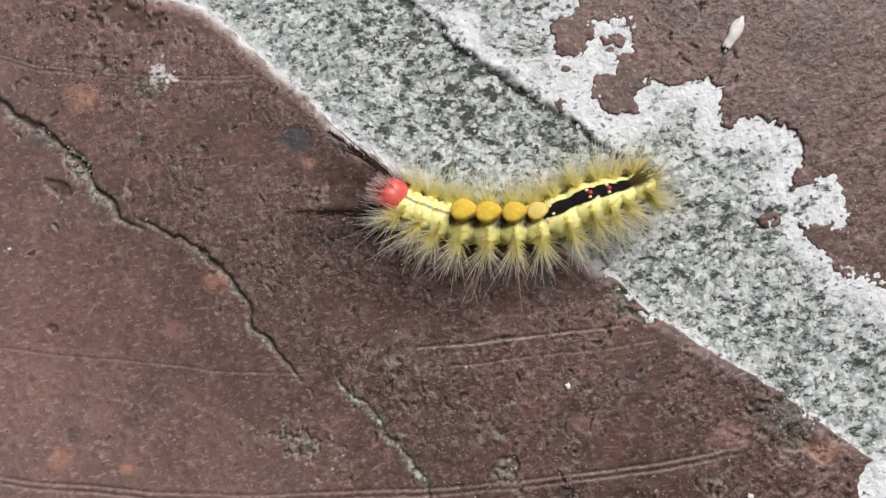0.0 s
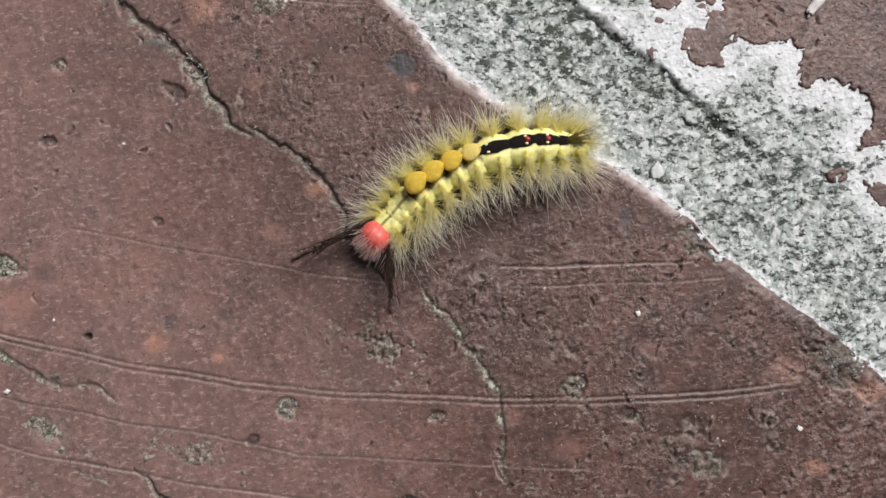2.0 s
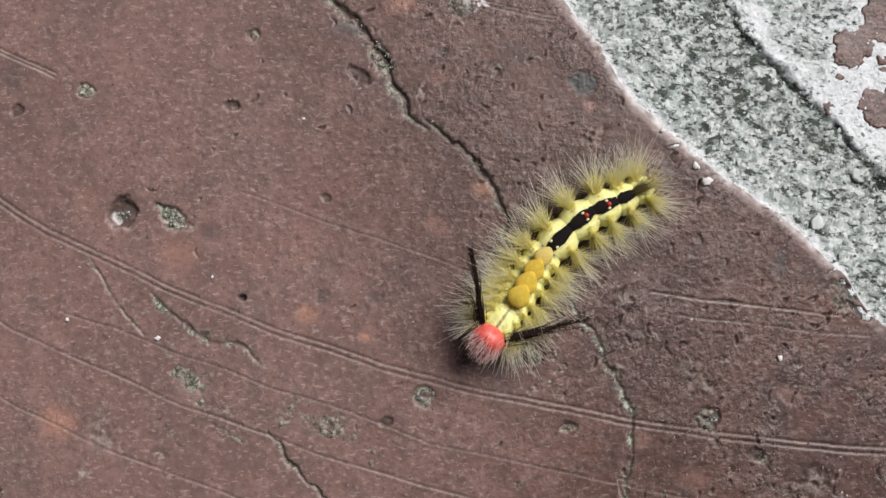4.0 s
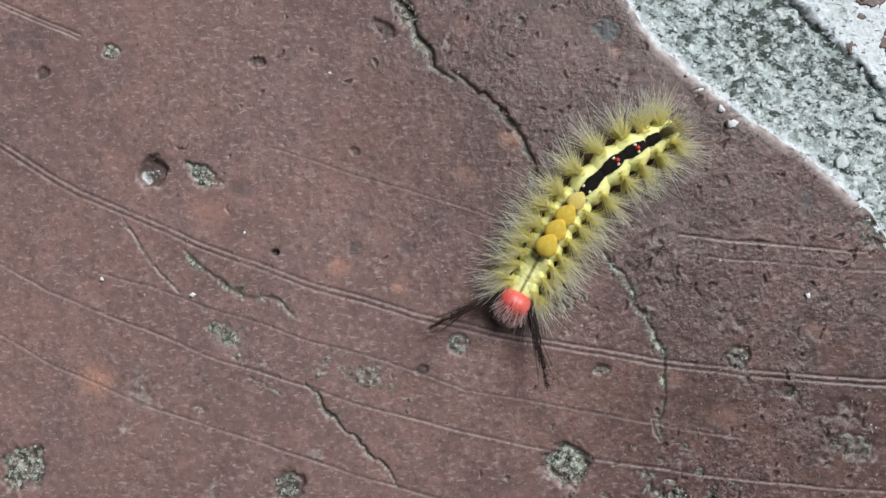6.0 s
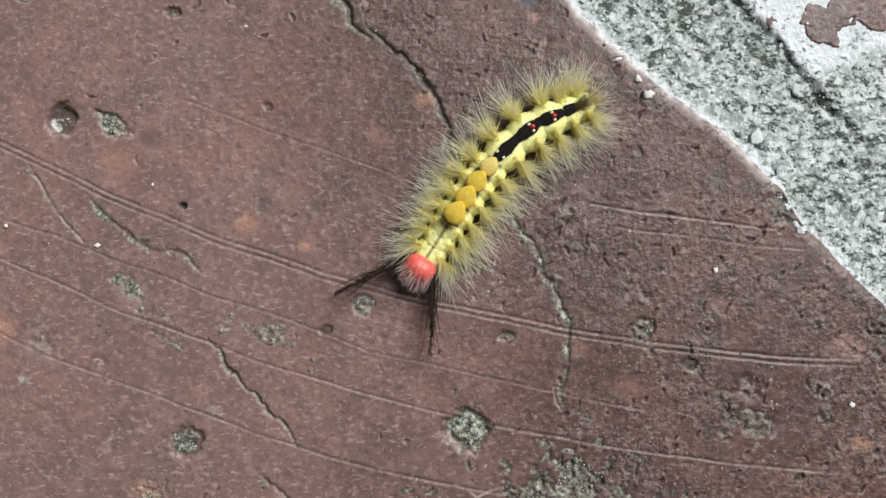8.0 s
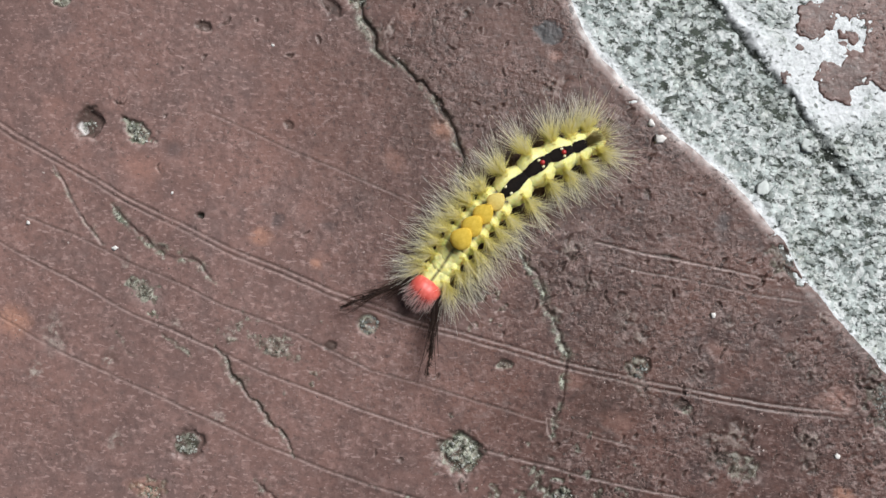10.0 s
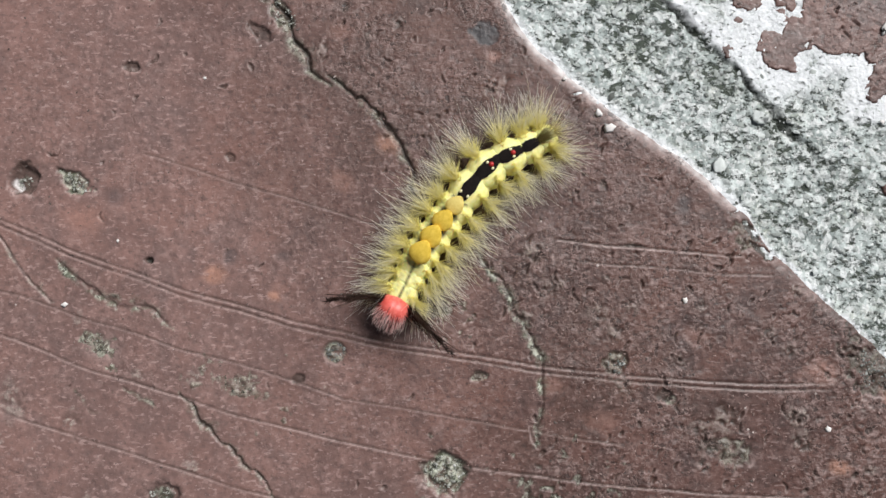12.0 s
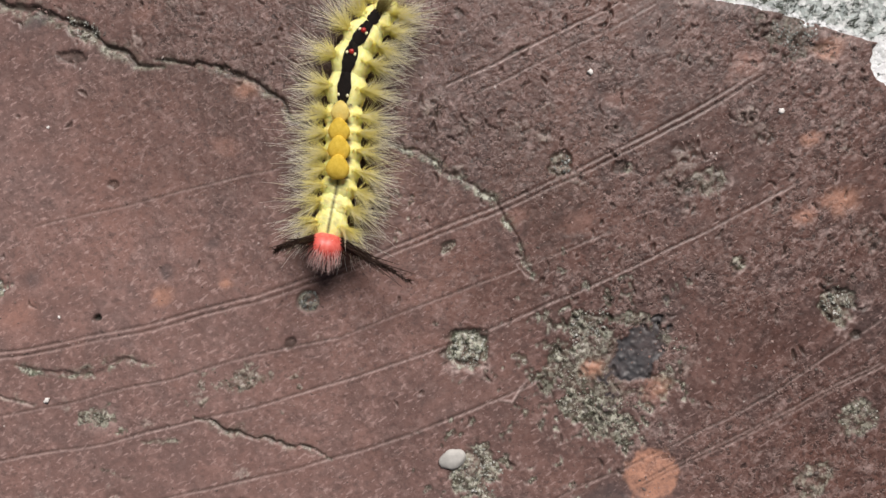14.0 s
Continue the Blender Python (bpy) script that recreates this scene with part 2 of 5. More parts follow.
GLAND = plain_material("red gland", (0.36, 0.012, 0.014), (0.50, 0.035, 0.030), 0.2, 0.35, 0.01)
CHALK = plain_material("chalk white flake", (0.66, 0.64, 0.62), (0.84, 0.83, 0.82), 0.6, 0.8)
STONE = plain_material("smooth grey-white stone", (0.40, 0.40, 0.385), (0.50, 0.50, 0.48), 0.9, 0.7)
QUARTZ = plain_material("pale grey quartz", (0.50, 0.545, 0.535), (0.68, 0.73, 0.72), 0.9, 0.7)


# ---- number fields for the ground ----
def value_noise(x, y, size, seed):
    table = np.random.default_rng(seed).random((256, 256))
    u, v = x / size, y / size
    i, j = np.floor(u).astype(int), np.floor(v).astype(int)
    a, b = u - i, v - j
    a, b = a * a * (3 - 2 * a), b * b * (3 - 2 * b)
    i, j, k, l = i % 256, j % 256, (i + 1) % 256, (j + 1) % 256
    return (table[i, j] * (1 - a) + table[k, j] * a) * (1 - b) + (table[i, l] * (1 - a) + table[k, l] * a) * b


def fractal(x, y, size, octaves, seed):
    total, weight, gain = 0.0, 0.0, 1.0
    for k in range(octaves):
        total, weight = total + gain * value_noise(x, y, size / 2**k, seed + k), weight + gain
        gain *= 0.55
    return total / weight


def step(lo, hi, v):
    s = np.clip((v - lo) / (hi - lo), 0, 1)
    return s * s * (3 - 2 * s)


def away(x, y, line):
    """Distance from a polyline, how far along it the nearest place lies (0 to 1), and the side."""
    best, along, side = np.full(x.shape, 1e9), np.zeros(x.shape), np.zeros(x.shape)
    count = len(line) - 1
    for k, ((ax, ay), (bx, by)) in enumerate(zip(line, line[1:])):
        dx, dy = bx - ax, by - ay
        s = np.clip(((x - ax) * dx + (y - ay) * dy) / (dx * dx + dy * dy), 0, 1)
        d = np.hypot(x - ax - s * dx, y - ay - s * dy)
        near = d < best
        best = np.where(near, d, best)
        along = np.where(near, (k + s) / count, along)
        side = np.where(near, np.sign((y - ay) * dx - (x - ax) * dy), side)
    return best, along, side


def inside(x, y, ring):
    odd = np.zeros(x.shape, bool)
    for (ax, ay), (bx, by) in zip(ring, ring[1:] + ring[:1]):
        if ay != by:
            odd ^= ((ay > y) != (by > y)) & (x < (bx - ax) * (y - ay) / (by - ay) + ax)
    return odd


def grains(x, y, size, seed):
    """Distance from the middle of the nearest grain, in grain sizes, and that grain's own number from 0 to 1."""
    rng = np.random.default_rng(seed)
    jx, jy, own = rng.random((128, 128)), rng.random((128, 128)), rng.random((128, 128))
    u, v = x / size, y / size
    i, j = np.floor(u).astype(int), np.floor(v).astype(int)
    best, pick = np.full(x.shape, 9.0), np.zeros(x.shape)
    for a in (-1, 0, 1):
        for b in (-1, 0, 1):
            m, k = (i + a) % 128, (j + b) % 128
            d = np.hypot(u - i - a - jx[m, k], v - j - b - jy[m, k])
            pick = np.where(d < best, own[m, k], pick)
            best = np.minimum(best, d)
    return best, pick


# the bared strip: its lower edge, clean and thick, and its upper edge, flaked to lace (millimetres)
CLEAN_EDGE = [(-30, 78), (-14, 66), (-4.9, 57), (0, 54), (5.1, 51), (8.6, 46.4), (11.9, 41.4), (14.8, 37.7), (16.9, 33.5), (19.5, 29.9),
              (22.5, 27.2), (26.3, 23.8), (29.9, 20.4), (33.5, 17.8), (37.2, 15.2), (40, 12.6), (43.2, 9.4), (45.5, 7.1), (47.2, 4),
              (49.8, 1), (53.3, -2.8), (57.5, -6.8), (61.5, -11.2), (64.5, -15), (67.5, -18.6), (73, -25), (82, -35), (96, -48)]
LACE_EDGE = [(104, -30), (92, -16), (82, -7), (75, -1), (70.8, 1.4), (68.9, 4.4), (67.5, 8.2), (70.9, 7.8), (73.1, 9.8), (72.9, 12.9), (70.6, 13.0), (67.9, 13.0),
             (70.2, 15.8), (70.5, 17.7), (69.3, 19.5), (69.4, 21.0), (68.4, 20.6), (67.7, 21.4), (64.1, 22.6), (63.0, 21.3), (61.5, 21.9), (62.4, 24.3), (63.1, 26.5),
             (61.6, 28.0), (57.5, 27.7), (56.1, 28.6), (55.5, 30.4), (54.8, 28.8), (53.0, 27.6), (52.8, 25.9), (49.9, 26.2), (48.0, 29.0), (48.7, 32.1), (51.5, 30.4),
             (52.2, 32.4), (54.4, 32.9), (54.6, 37.2), (52.3, 37.2), (51.0, 38.5), (49.0, 34.8), (47.0, 33.8), (45.5, 35.2), (45.6, 38.4), (49.3, 40.3), (49.7, 43),
             (46, 54), (40, 66), (30, 80)]
# coat left standing inside the strip: middle and half sizes
LEFT_STANDING = [(51.4, 35.2, 0.75, 0.65), (52.8, 34.7, 0.6, 0.75), (51.5, 33.9, 0.45, 0.4), (51.7, 32.9, 0.45, 0.4), (44.3, 29.2, 0.75, 1.1), (45.8, 33.0, 0.4, 0.35), (64.5, 9.8, 1.2, 0.75)]


def bared(x, y):
    """How far inside the bared strip a place lies (negative: under the coat), and its distance from either edge."""
    wx = x + 0.5 * (fractal(x, y, 2.2, 3, 11) - 0.5)
    wy = y + 0.5 * (fractal(x, y, 2.2, 3, 17) - 0.5)
    clean, lace = away(wx, wy, CLEAN_EDGE)[0], away(wx, wy, LACE_EDGE)[0]
    sign = np.where(inside(wx, wy, CLEAN_EDGE + LACE_EDGE), 1.0, -1.0)
    ragged = (1.1 * (fractal(x, y, 1.7, 3, 23) - 0.5) + 1.3 * (fractal(x, y, 0.6, 2, 29) - 0.5)) * step(9, 3, lace) * step(2, 5, clean)
    deep = sign * np.minimum(clean, lace) + ragged
    for cx, cy, rx, ry in LEFT_STANDING:
        deep = np.minimum(deep, min(rx, ry) * (np.hypot((x - cx) / rx, (y - cy) / ry) - 1.0) + 0.9 * (fractal(x, y, 1.1, 3, 6) - 0.5))
    blob = 3.0 - np.hypot(x - 68.9, (y + 23.2) * 0.8) + 1.4 * (fractal(x, y, 1.8, 3, 7) - 0.5)
    return np.maximum(deep, blob), clean, lace


class Ground:
    """The coat's height, stains and painted light, gathered mark by mark (millimetres)."""

    def __init__(self, x, y):
        self.x, self.y = x, y
        self.z = np.zeros(x.shape)
        self.stain = {k: np.zeros(x.shape) for k in ("ochre", "pink", "pale", "slate", "crust", "soil_shade", "white", "painted_light", "torn")}
        self.rag = fractal(x, y, 1.7, 4, 31) - 0.5
        self.grit = fractal(x, y, 0.7, 2, 37) - 0.5

    def dye(self, kind, where, amount):
        self.stain[kind][where] = np.maximum(self.stain[kind][where], np.clip(amount, 0, 1))

    def near(self, points, margin):
        xs, ys = [p[0] for p in points], [p[1] for p in points]
        return (self.x > min(xs) - margin) & (self.x < max(xs) + margin) & (self.y > min(ys) - margin) & (self.y < max(ys) + margin)

    def crack(self, line, wide, deep, crust=0.6, soil_shade=0.8, taper=True):
        w = self.near(line, 4)
        x, y, rag = self.x[w], self.y[w], self.rag[w]
        d, s, side = away(x + 1.8 * (fractal(x, y, 2.4, 4, 41) - 0.5), y + 1.8 * (fractal(x, y, 2.4, 4, 43) - 0.5), line)
        ends = step(0, 0.12, s) * step(1, 0.85, s) if taper else 1.0
        half = wide * (0.35 + 0.65 * ends) * (0.75 + 1.1 * rag + 0.3)
        self.z[w] -= deep * step(half, half * 0.35, d) * (0.4 + 0.6 * ends)
        self.z[w] -= 0.35 * deep * step(half * 2.2, half, d) * (0.7 + 1.2 * rag) * np.where(side < 0, 1.0, 0.35)
        self.dye("crust", w, crust * step(half * 3.2, half * 1.2, d) * 0.65 * np.clip(0.45 + 3.0 * rag + 1.6 * self.grit[w], 0, 1.3) * np.where(side < 0, 1.0, 0.4))
        self.dye("soil_shade", w, soil_shade * step(half * 0.85, half * 0.40, d) * np.clip(1.05 + 2.0 * rag, 0.3, 1))

    def score(self, line, apart, deep, pale=0.35):
        """A pair of drag marks, or a single one where apart is 0."""
        w = self.near(line, 3)
        x, y = self.x[w], self.y[w]
        d, s, side = away(x + 0.5 * (fractal(x, y, 7, 2, 47) - 0.5), y + 0.5 * (fractal(x, y, 7, 2, 53) - 0.5), line)
        d = d * side
        fade = (0.55 + 0.9 * fractal(x, y, 6, 2, 59)) * step(0, 0.04, s) * step(1, 0.96, s)
        d = d + 0.08 * self.grit[w]
        deep = 0.8 * deep
        for at in ((-apart / 2, apart / 2) if apart else (0.0,)):
            self.z[w] -= deep * fade * np.exp(-(((d - at) / 0.12) ** 2))
            self.dye("soil_shade", w, 0.5 * fade * np.exp(-(((d - at) / 0.11) ** 2)))
            self.dye("pale", w, 1.3 * pale * fade * np.exp(-(((d - at + 0.24) / 0.11) ** 2)))
        self.z[w] += 0.05 * fade * np.exp(-((d / (apart + 0.5)) ** 2))

    def pit(self, cx, cy, rx, ry, turn, deep, kind="crust", amount=1.0, rim=0.5, torn=0.8):
        """A broken-out hollow with a filling and a dark rim, its shade and lit lip coloured in."""
        r = 2.2 * max(rx, ry)
        w = self.near([(cx, cy)], r)
        c, s = math.cos(radians(turn)), math.sin(radians(turn))
        x, y = self.x[w] - cx, self.y[w] - cy
        e = np.hypot((c * x + s * y) / rx, (c * y - s * x) / ry) * (1 - torn * (self.rag[w] + 0.8 * self.grit[w]))
        self.z[w] -= deep * step(1.08, 0.72, e)
        if kind == "crust":
            self.z[w] += (0.55 * deep + 0.15) * step(0.9, 0.3, e) * (0.6 + 2.4 * self.grit[w])
        fill = amount * step(1.0, 0.8, e)
        if kind == "crust":
            fill = fill * np.clip(0.9 + 1.5 * self.rag[w] + 1.2 * self.grit[w], 0, 1)
        else:
            self.stain["crust"][w] *= 1 - step(1.0, 0.85, e)
        self.dye(kind, w, fill)
        # rim colour: shade on the +y side, a lit lip on the -y side
        self.dye("soil_shade", w, 0.7 * rim * np.exp(-(((e - 0.98) / 0.16) ** 2)) * np.clip(0.25 + 2.2 * self.rag[w] + 0.5 * np.sign(y), 0, 1))
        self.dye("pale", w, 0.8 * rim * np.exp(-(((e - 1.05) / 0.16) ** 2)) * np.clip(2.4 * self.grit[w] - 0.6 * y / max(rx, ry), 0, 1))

    def scab(self, cx, cy, r, crust=0.35, deep=1.0):
        """A patch of wormy scabs: darkened torn grooves between raised, paler crumbs."""
        w = self.near([(cx, cy)], 2.4 * r + 0.5)
        x, y = self.x[w], self.y[w]
        here = step(1.9, 0.5, np.hypot(x - cx, y - cy) / r * (1 - 1.6 * self.rag[w]))
        worm = fractal(x + 0.5 * y, y - 0.3 * x, 0.68, 3, 33)
        self.z[w] += deep * here * (0.07 * step(0.48, 0.40, worm) - 0.14 * step(0.51, 0.58, worm))
        self.dye("soil_shade", w, 0.75 * min(1.0, deep + 0.15) * here * step(0.52, 0.60, worm))
        self.dye("pale", w, (0.5 if deep > 0.5 else 0.85) * here * step(0.46, 0.40, worm))
        self.dye("crust", w, 0.7 * crust * here * step(0.50, 0.42, worm))

    def nick(self, cx, cy, long, wide, turn, bow):
        """A short crooked gouge, darker inside, with a paler lip."""
        w = self.near([(cx, cy)], long + 1.0)
        c, s = math.cos(radians(turn)), math.sin(radians(turn))
        x, y = self.x[w] - cx, self.y[w] - cy
        u = (c * x + s * y) / long
        v = (c * y - s * x + bow * long * u * u + 0.9 * self.rag[w]) / wide
        e = np.hypot(u, v) * (1 - 0.7 * self.grit[w])
        self.z[w] -= 0.28 * step(1.0, 0.6, e)
        self.z[w] += 0.06 * np.exp(-(((e - 1.25) / 0.25) ** 2))
        self.dye("soil_shade", w, 0.48 * step(0.95, 0.6, e))
        self.dye("pale", w, 0.55 * np.exp(-(((e - 1.22) / 0.20) ** 2)) * np.clip(0.5 + 2.0 * self.grit[w], 0, 1))

    def blot(self, kind, cx, cy, rx, ry, turn, amount):
        r = 2.4 * max(rx, ry)
        w = self.near([(cx, cy)], r)
        c, s = math.cos(radians(turn)), math.sin(radians(turn))
        x, y = self.x[w] - cx, self.y[w] - cy
        e = np.hypot((c * x + s * y) / rx, (c * y - s * x) / ry) * (1 - 1.0 * self.rag[w])
        self.dye(kind, w, 0.85 * amount * step(1.35, 0.2, e))
        self.z[w] -= 0.05 * step(1.1, 0.7, e)


def lines_of(lo, hi, pitch, reach):
    """Grid lines, close together from lo to hi and ever wider out to the horizon."""
    core = np.arange(lo, hi + pitch / 2, pitch)
    out = np.cumsum(np.geomspace(pitch * 2, reach, 36))
    return np.concatenate([lo - out[::-1], core, core[-1] + out])


def sheet(name, x, y, z, stains, keep, material):
    """One mesh from a height field, without the squares that are not kept."""
    nx, ny = x.shape
    i, j = np.meshgrid(np.arange(nx - 1), np.arange(ny - 1), indexing="ij")
    a = (i * ny + j).ravel()
    quads = np.stack([a, a + ny, a + ny + 1, a + 1], 1)
    quads = quads[keep.ravel()[quads].all(1)]
    used = np.unique(quads)
    remap = np.zeros(nx * ny, int)
    remap[used] = np.arange(len(used))
    quads = remap[quads]
    mesh = bpy.data.meshes.new(name)
    mesh.vertices.add(len(used))
    mesh.vertices.foreach_set("co", (np.stack([x.ravel()[used], y.ravel()[used], z.ravel()[used]], 1) * MM).astype(np.float32).ravel())
    mesh.loops.add(quads.size)
    mesh.loops.foreach_set("vertex_index", quads.ravel().astype(np.int32))
    mesh.polygons.add(len(quads))
    mesh.polygons.foreach_set("loop_start", np.arange(0, quads.size, 4, dtype=np.int32))
    mesh.polygons.foreach_set("loop_total", np.full(len(quads), 4, np.int32))
    mesh.polygons.foreach_set("use_smooth", np.ones(len(quads), bool))
    for key, value in stains.items():
        mesh.attributes.new(key, "FLOAT", "POINT").data.foreach_set("value", value.ravel()[used].astype(np.float32))
    mesh.update(calc_edges=True)
    mesh.validate()
    mesh.materials.append(material)
    return new(name, mesh)


FIELDS = {}


def field(name, x, y):
    """What a field built for the ground holds at a place (millimetres)."""
    xs, ys, values = FIELDS[name]
    return float(values[min(np.searchsorted(xs, x), len(xs) - 1), min(np.searchsorted(ys, y), len(ys) - 1)])


def build_coat():
    x, y = np.meshgrid(lines_of(-75, 87, 0.165, 8000), lines_of(-71, 63, 0.165, 8000), indexing="ij")
    g = Ground(x, y)
    # unevenness, pock marks, and the scabby field near the strip
    g.z += 0.5 * (fractal(x, y, 22, 3, 61) - 0.5) + 0.05 * (fractal(x, y, 3.0, 3, 67) - 0.5) + 0.05 * (fractal(x, y, 0.8, 2, 79) - 0.5)
    beyond = x - np.interp(y, [-70, -22, -10, 10, 27, 54, 70], [10, 18, 18, 4, -7, -30, -44])
    scab = (0.22 + 0.55 * step(-3, 7, beyond)) * step(0.30, 0.62, fractal(x + 0.4 * y, y, 9, 3, 71))
    g.stain["torn"] += scab
    pock = fractal(x + 0.5 * fractal(x, y, 1.2, 2, 75), 1.15 * y, 0.85, 3, 73)
    torn = fractal(x - 0.6 * y, y + 0.3 * x, 1.1, 4, 77)
    g.z -= (0.02 + 0.07 * scab) * step(0.69, 0.78, pock) + 0.03 * scab * step(0.63, 0.66, torn)
    g.z += 0.025 * scab * step(0.36, 0.28, pock) + 0.02 * scab * step(0.40, 0.36, torn)
    g.stain["soil_shade"] += 0.20 * step(0.70, 0.78, pock) * (0.1 + 0.9 * scab) + 0.22 * scab * step(0.63, 0.72, torn)
    g.stain["pale"] += 0.40 * step(0.35, 0.28, pock) * (0.2 + 0.8 * scab) + 0.22 * scab * step(0.39, 0.31, torn)
    g.stain["slate"] += 0.07 * step(-3, 7, beyond) * step(0.35, 0.65, fractal(x, y, 14, 3, 78))
    # broad gradient and blobs: uneven light over the ground, painted into the coat
    g.stain["painted_light"] += np.clip(0.43 + step(260, 110, np.hypot(x, y)) * (-0.003 * (y - 5) - 0.0160 * (x - 5)) - 0.25 * step(30, 6, np.hypot(x - 5, y - 19)) - 0.28 * step(30, 8, np.hypot(x - 24, y + 14)) + 0.7 * (fractal(x, y, 20, 3, 76) - 0.5), 0, 1)
    # broken dark patch: soft shade round the caterpillar, painted on the coat
    g.stain["soil_shade"] += 0.20 * step(34, 8, np.hypot(x - 6, y - 21)) * step(0.30, 0.60, fractal(x, y, 7, 3, 82))
    # the dimmer ground to the lower right, painted in the same way
    g.stain["soil_shade"] += 0.16 * step(30, 8, np.hypot(x - 24, y + 14)) * step(0.40, 0.62, fractal(x, y, 8, 4, 86))
    # long cracks
    g.crack([(-36, 58), (-30.7, 53.8), (-27.5, 51), (-23.5, 48.2), (-21, 44.7), (-17, 40.7), (-14.2, 37.3), (-12.6, 33), (-10.5, 29.2), (-8.2, 26.7)], 0.50, 0.42, 1.0)
    g.crack([(-8.0, 28.0), (-6.6, 27), (-3.9, 24.6), (-1.3, 22), (0.6, 18.8), (2.0, 15.2), (2.4, 12.1), (4, 9.9), (5.5, 7), (6.8, 4.5)], 0.34, 0.38, 0.9)
    g.crack([(10.6, 4.2), (12.2, 1.4), (14.5, -2.4), (16, -6.2), (17.9, -9.8), (18, -14.2), (17.5, -18), (17.3, -21.8)], 0.24, 0.24, 1.5, 0.42)
    g.crack([(-53.4, 10), (-50.4, 5.4), (-48.1, 2.4), (-45.4, -0.6)], 0.14, 0.16, 1.0, 0.25)
    g.score([(-53.4, 10), (-50.4, 5.4), (-48.1, 2.4), (-45.4, -0.6)], 0.0, 0.06, 1.2)
    g.crack([(-45.2, 5), (-40.7, 1.4), (-36.9, -1), (-32.6, -1.9), (-29.6, -4.6)], 0.30, 0.22, 1.8, 0.32)
    g.crack([(-29.3, -12.6), (-25.6, -16.6), (-23.2, -19.4), (-20.1, -23), (-16.9, -26.6)], 0.22, 0.28, 0.9, 0.8)
    g.crack([(-21.5, -30.2), (-18.8, -32.4), (-15.8, -35)], 0.28, 0.26, 0.9, 0.5)
    # hollow beside the crack, its shadow painted as a dark fill
    g.pit(-17.0, 34.2, 1.9, 0.9, -35, 0.4, "soil_shade", 0.5, 0.6)
    g.pit(-14.4, 36.6, 1.6, 2.4, 30, 0.3, "crust", 0.7, 0.5)
    g.blot("slate", -18.4, 40.6, 1.6, 1.0, 0, 0.7)
    # drag marks of the trowel
    g.score([(-76, 24), (-59, 13.3), (-51.2, 9.7), (-43.6, 6.3), (-36, 3.2), (-28.2, 0.2), (-21, -2.3), (-13.6, -4.6), (-5.7, -6.8), (4.6, -8.8), (16.5, -11.2),
             (28.5, -13.1), (43.8, -14.8), (56.5, -15.2)], 0.75, 0.20)
    g.score([(-76, 7.6), (-63.5, 0.4), (-52, -4.5), (-40.4, -9.5), (-28.8, -13.3), (-18.5, -16.8), (-9.8, -19.4), (1.6, -22), (10, -23.8), (23, -25.9), (38.2, -28), (55, -29.3)], 0.0, 0.15, 0.55)
    g.score([(-74, -3), (-62.1, -9.9), (-49.8, -15.4), (-37, -19.6), (-24, -24.4), (-12.4, -28), (0.4, -30.8), (12, -32.5)], 0.0, 0.15, 0.5)
    g.score([(-58, 3), (-50, 0.8), (-39.4, -3.3), (-28.8, -7), (-17.9, -10.4), (-7.8, -14.2), (3.7, -16.6), (14.8, -18.9), (30, -22)], 0.0, 0.10)
    g.score([(20.3, 5.1), (30.8, 3.8), (45.4, 2.1)], 0.0, 0.20, 0.6)
    g.score([(21, 2.6), (38.7, 0.4), (49, -0.5)], 0.0, 0.10)
    g.score([(-37, 60), (-30.1, 56.7), (-23.2, 53.1), (-16.5, 49.3), (-7.3, 46), (4.7, 42.4), (9.7, 41.5)], 0.5, 0.16)
    g.score([(-33.8, 18.9), (-19.6, 14), (-3.5, 8.2), (8, 5)], 0.0, 0.07)
    g.score([(-2, -45.5), (5.8, -46.2), (20, -48.2), (33, -49.2), (52, -48.6)], 0.0, 0.11)
    g.score([(14, -50), (25.9, -51.4), (48.1, -53.4)], 0.5, 0.10)
    g.score([(-74, 42), (-66, 38), (-58.5, 34.6)], 0.5, 0.2, 0.9)
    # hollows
    # deep hollow: the shade on its upper right is put into the dark fill
    g.pit(-48.9, 15.8, 2.3, 1.9, 30, 0.8, "soil_shade", 0.60, 0.9, 0.45)
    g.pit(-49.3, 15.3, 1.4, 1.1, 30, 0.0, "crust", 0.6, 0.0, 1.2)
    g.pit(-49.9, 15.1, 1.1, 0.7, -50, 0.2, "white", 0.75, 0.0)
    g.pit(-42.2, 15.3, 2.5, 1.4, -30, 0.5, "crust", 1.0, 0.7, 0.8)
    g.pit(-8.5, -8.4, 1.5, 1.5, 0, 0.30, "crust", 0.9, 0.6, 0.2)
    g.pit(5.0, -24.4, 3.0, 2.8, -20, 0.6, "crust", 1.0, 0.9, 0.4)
    g.blot("pale", -39.2, -6.8, 2.8, 2.2, -20, 0.5)
    g.pit(-39.5, -6.1, 2.1, 1.5, -20, 0.12, "crust", 0.8, 0.2, 1.4)
    g.pit(-21.0, -12.4, 3.6, 1.3, -20, 0.06, "crust", 0.5, 0.1, 1.6)
    # dark ring: the shadow round the raised pale mound, painted in
    g.pit(-31.2, -26.2, 2.3, 2.1, 0, 0.5, "soil_shade", 0.45, 0.5, 0.5)
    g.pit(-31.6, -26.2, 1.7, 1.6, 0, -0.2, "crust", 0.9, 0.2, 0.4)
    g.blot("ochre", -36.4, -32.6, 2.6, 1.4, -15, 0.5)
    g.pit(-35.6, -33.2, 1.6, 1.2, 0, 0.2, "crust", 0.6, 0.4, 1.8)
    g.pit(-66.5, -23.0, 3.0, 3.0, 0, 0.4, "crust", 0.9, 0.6)
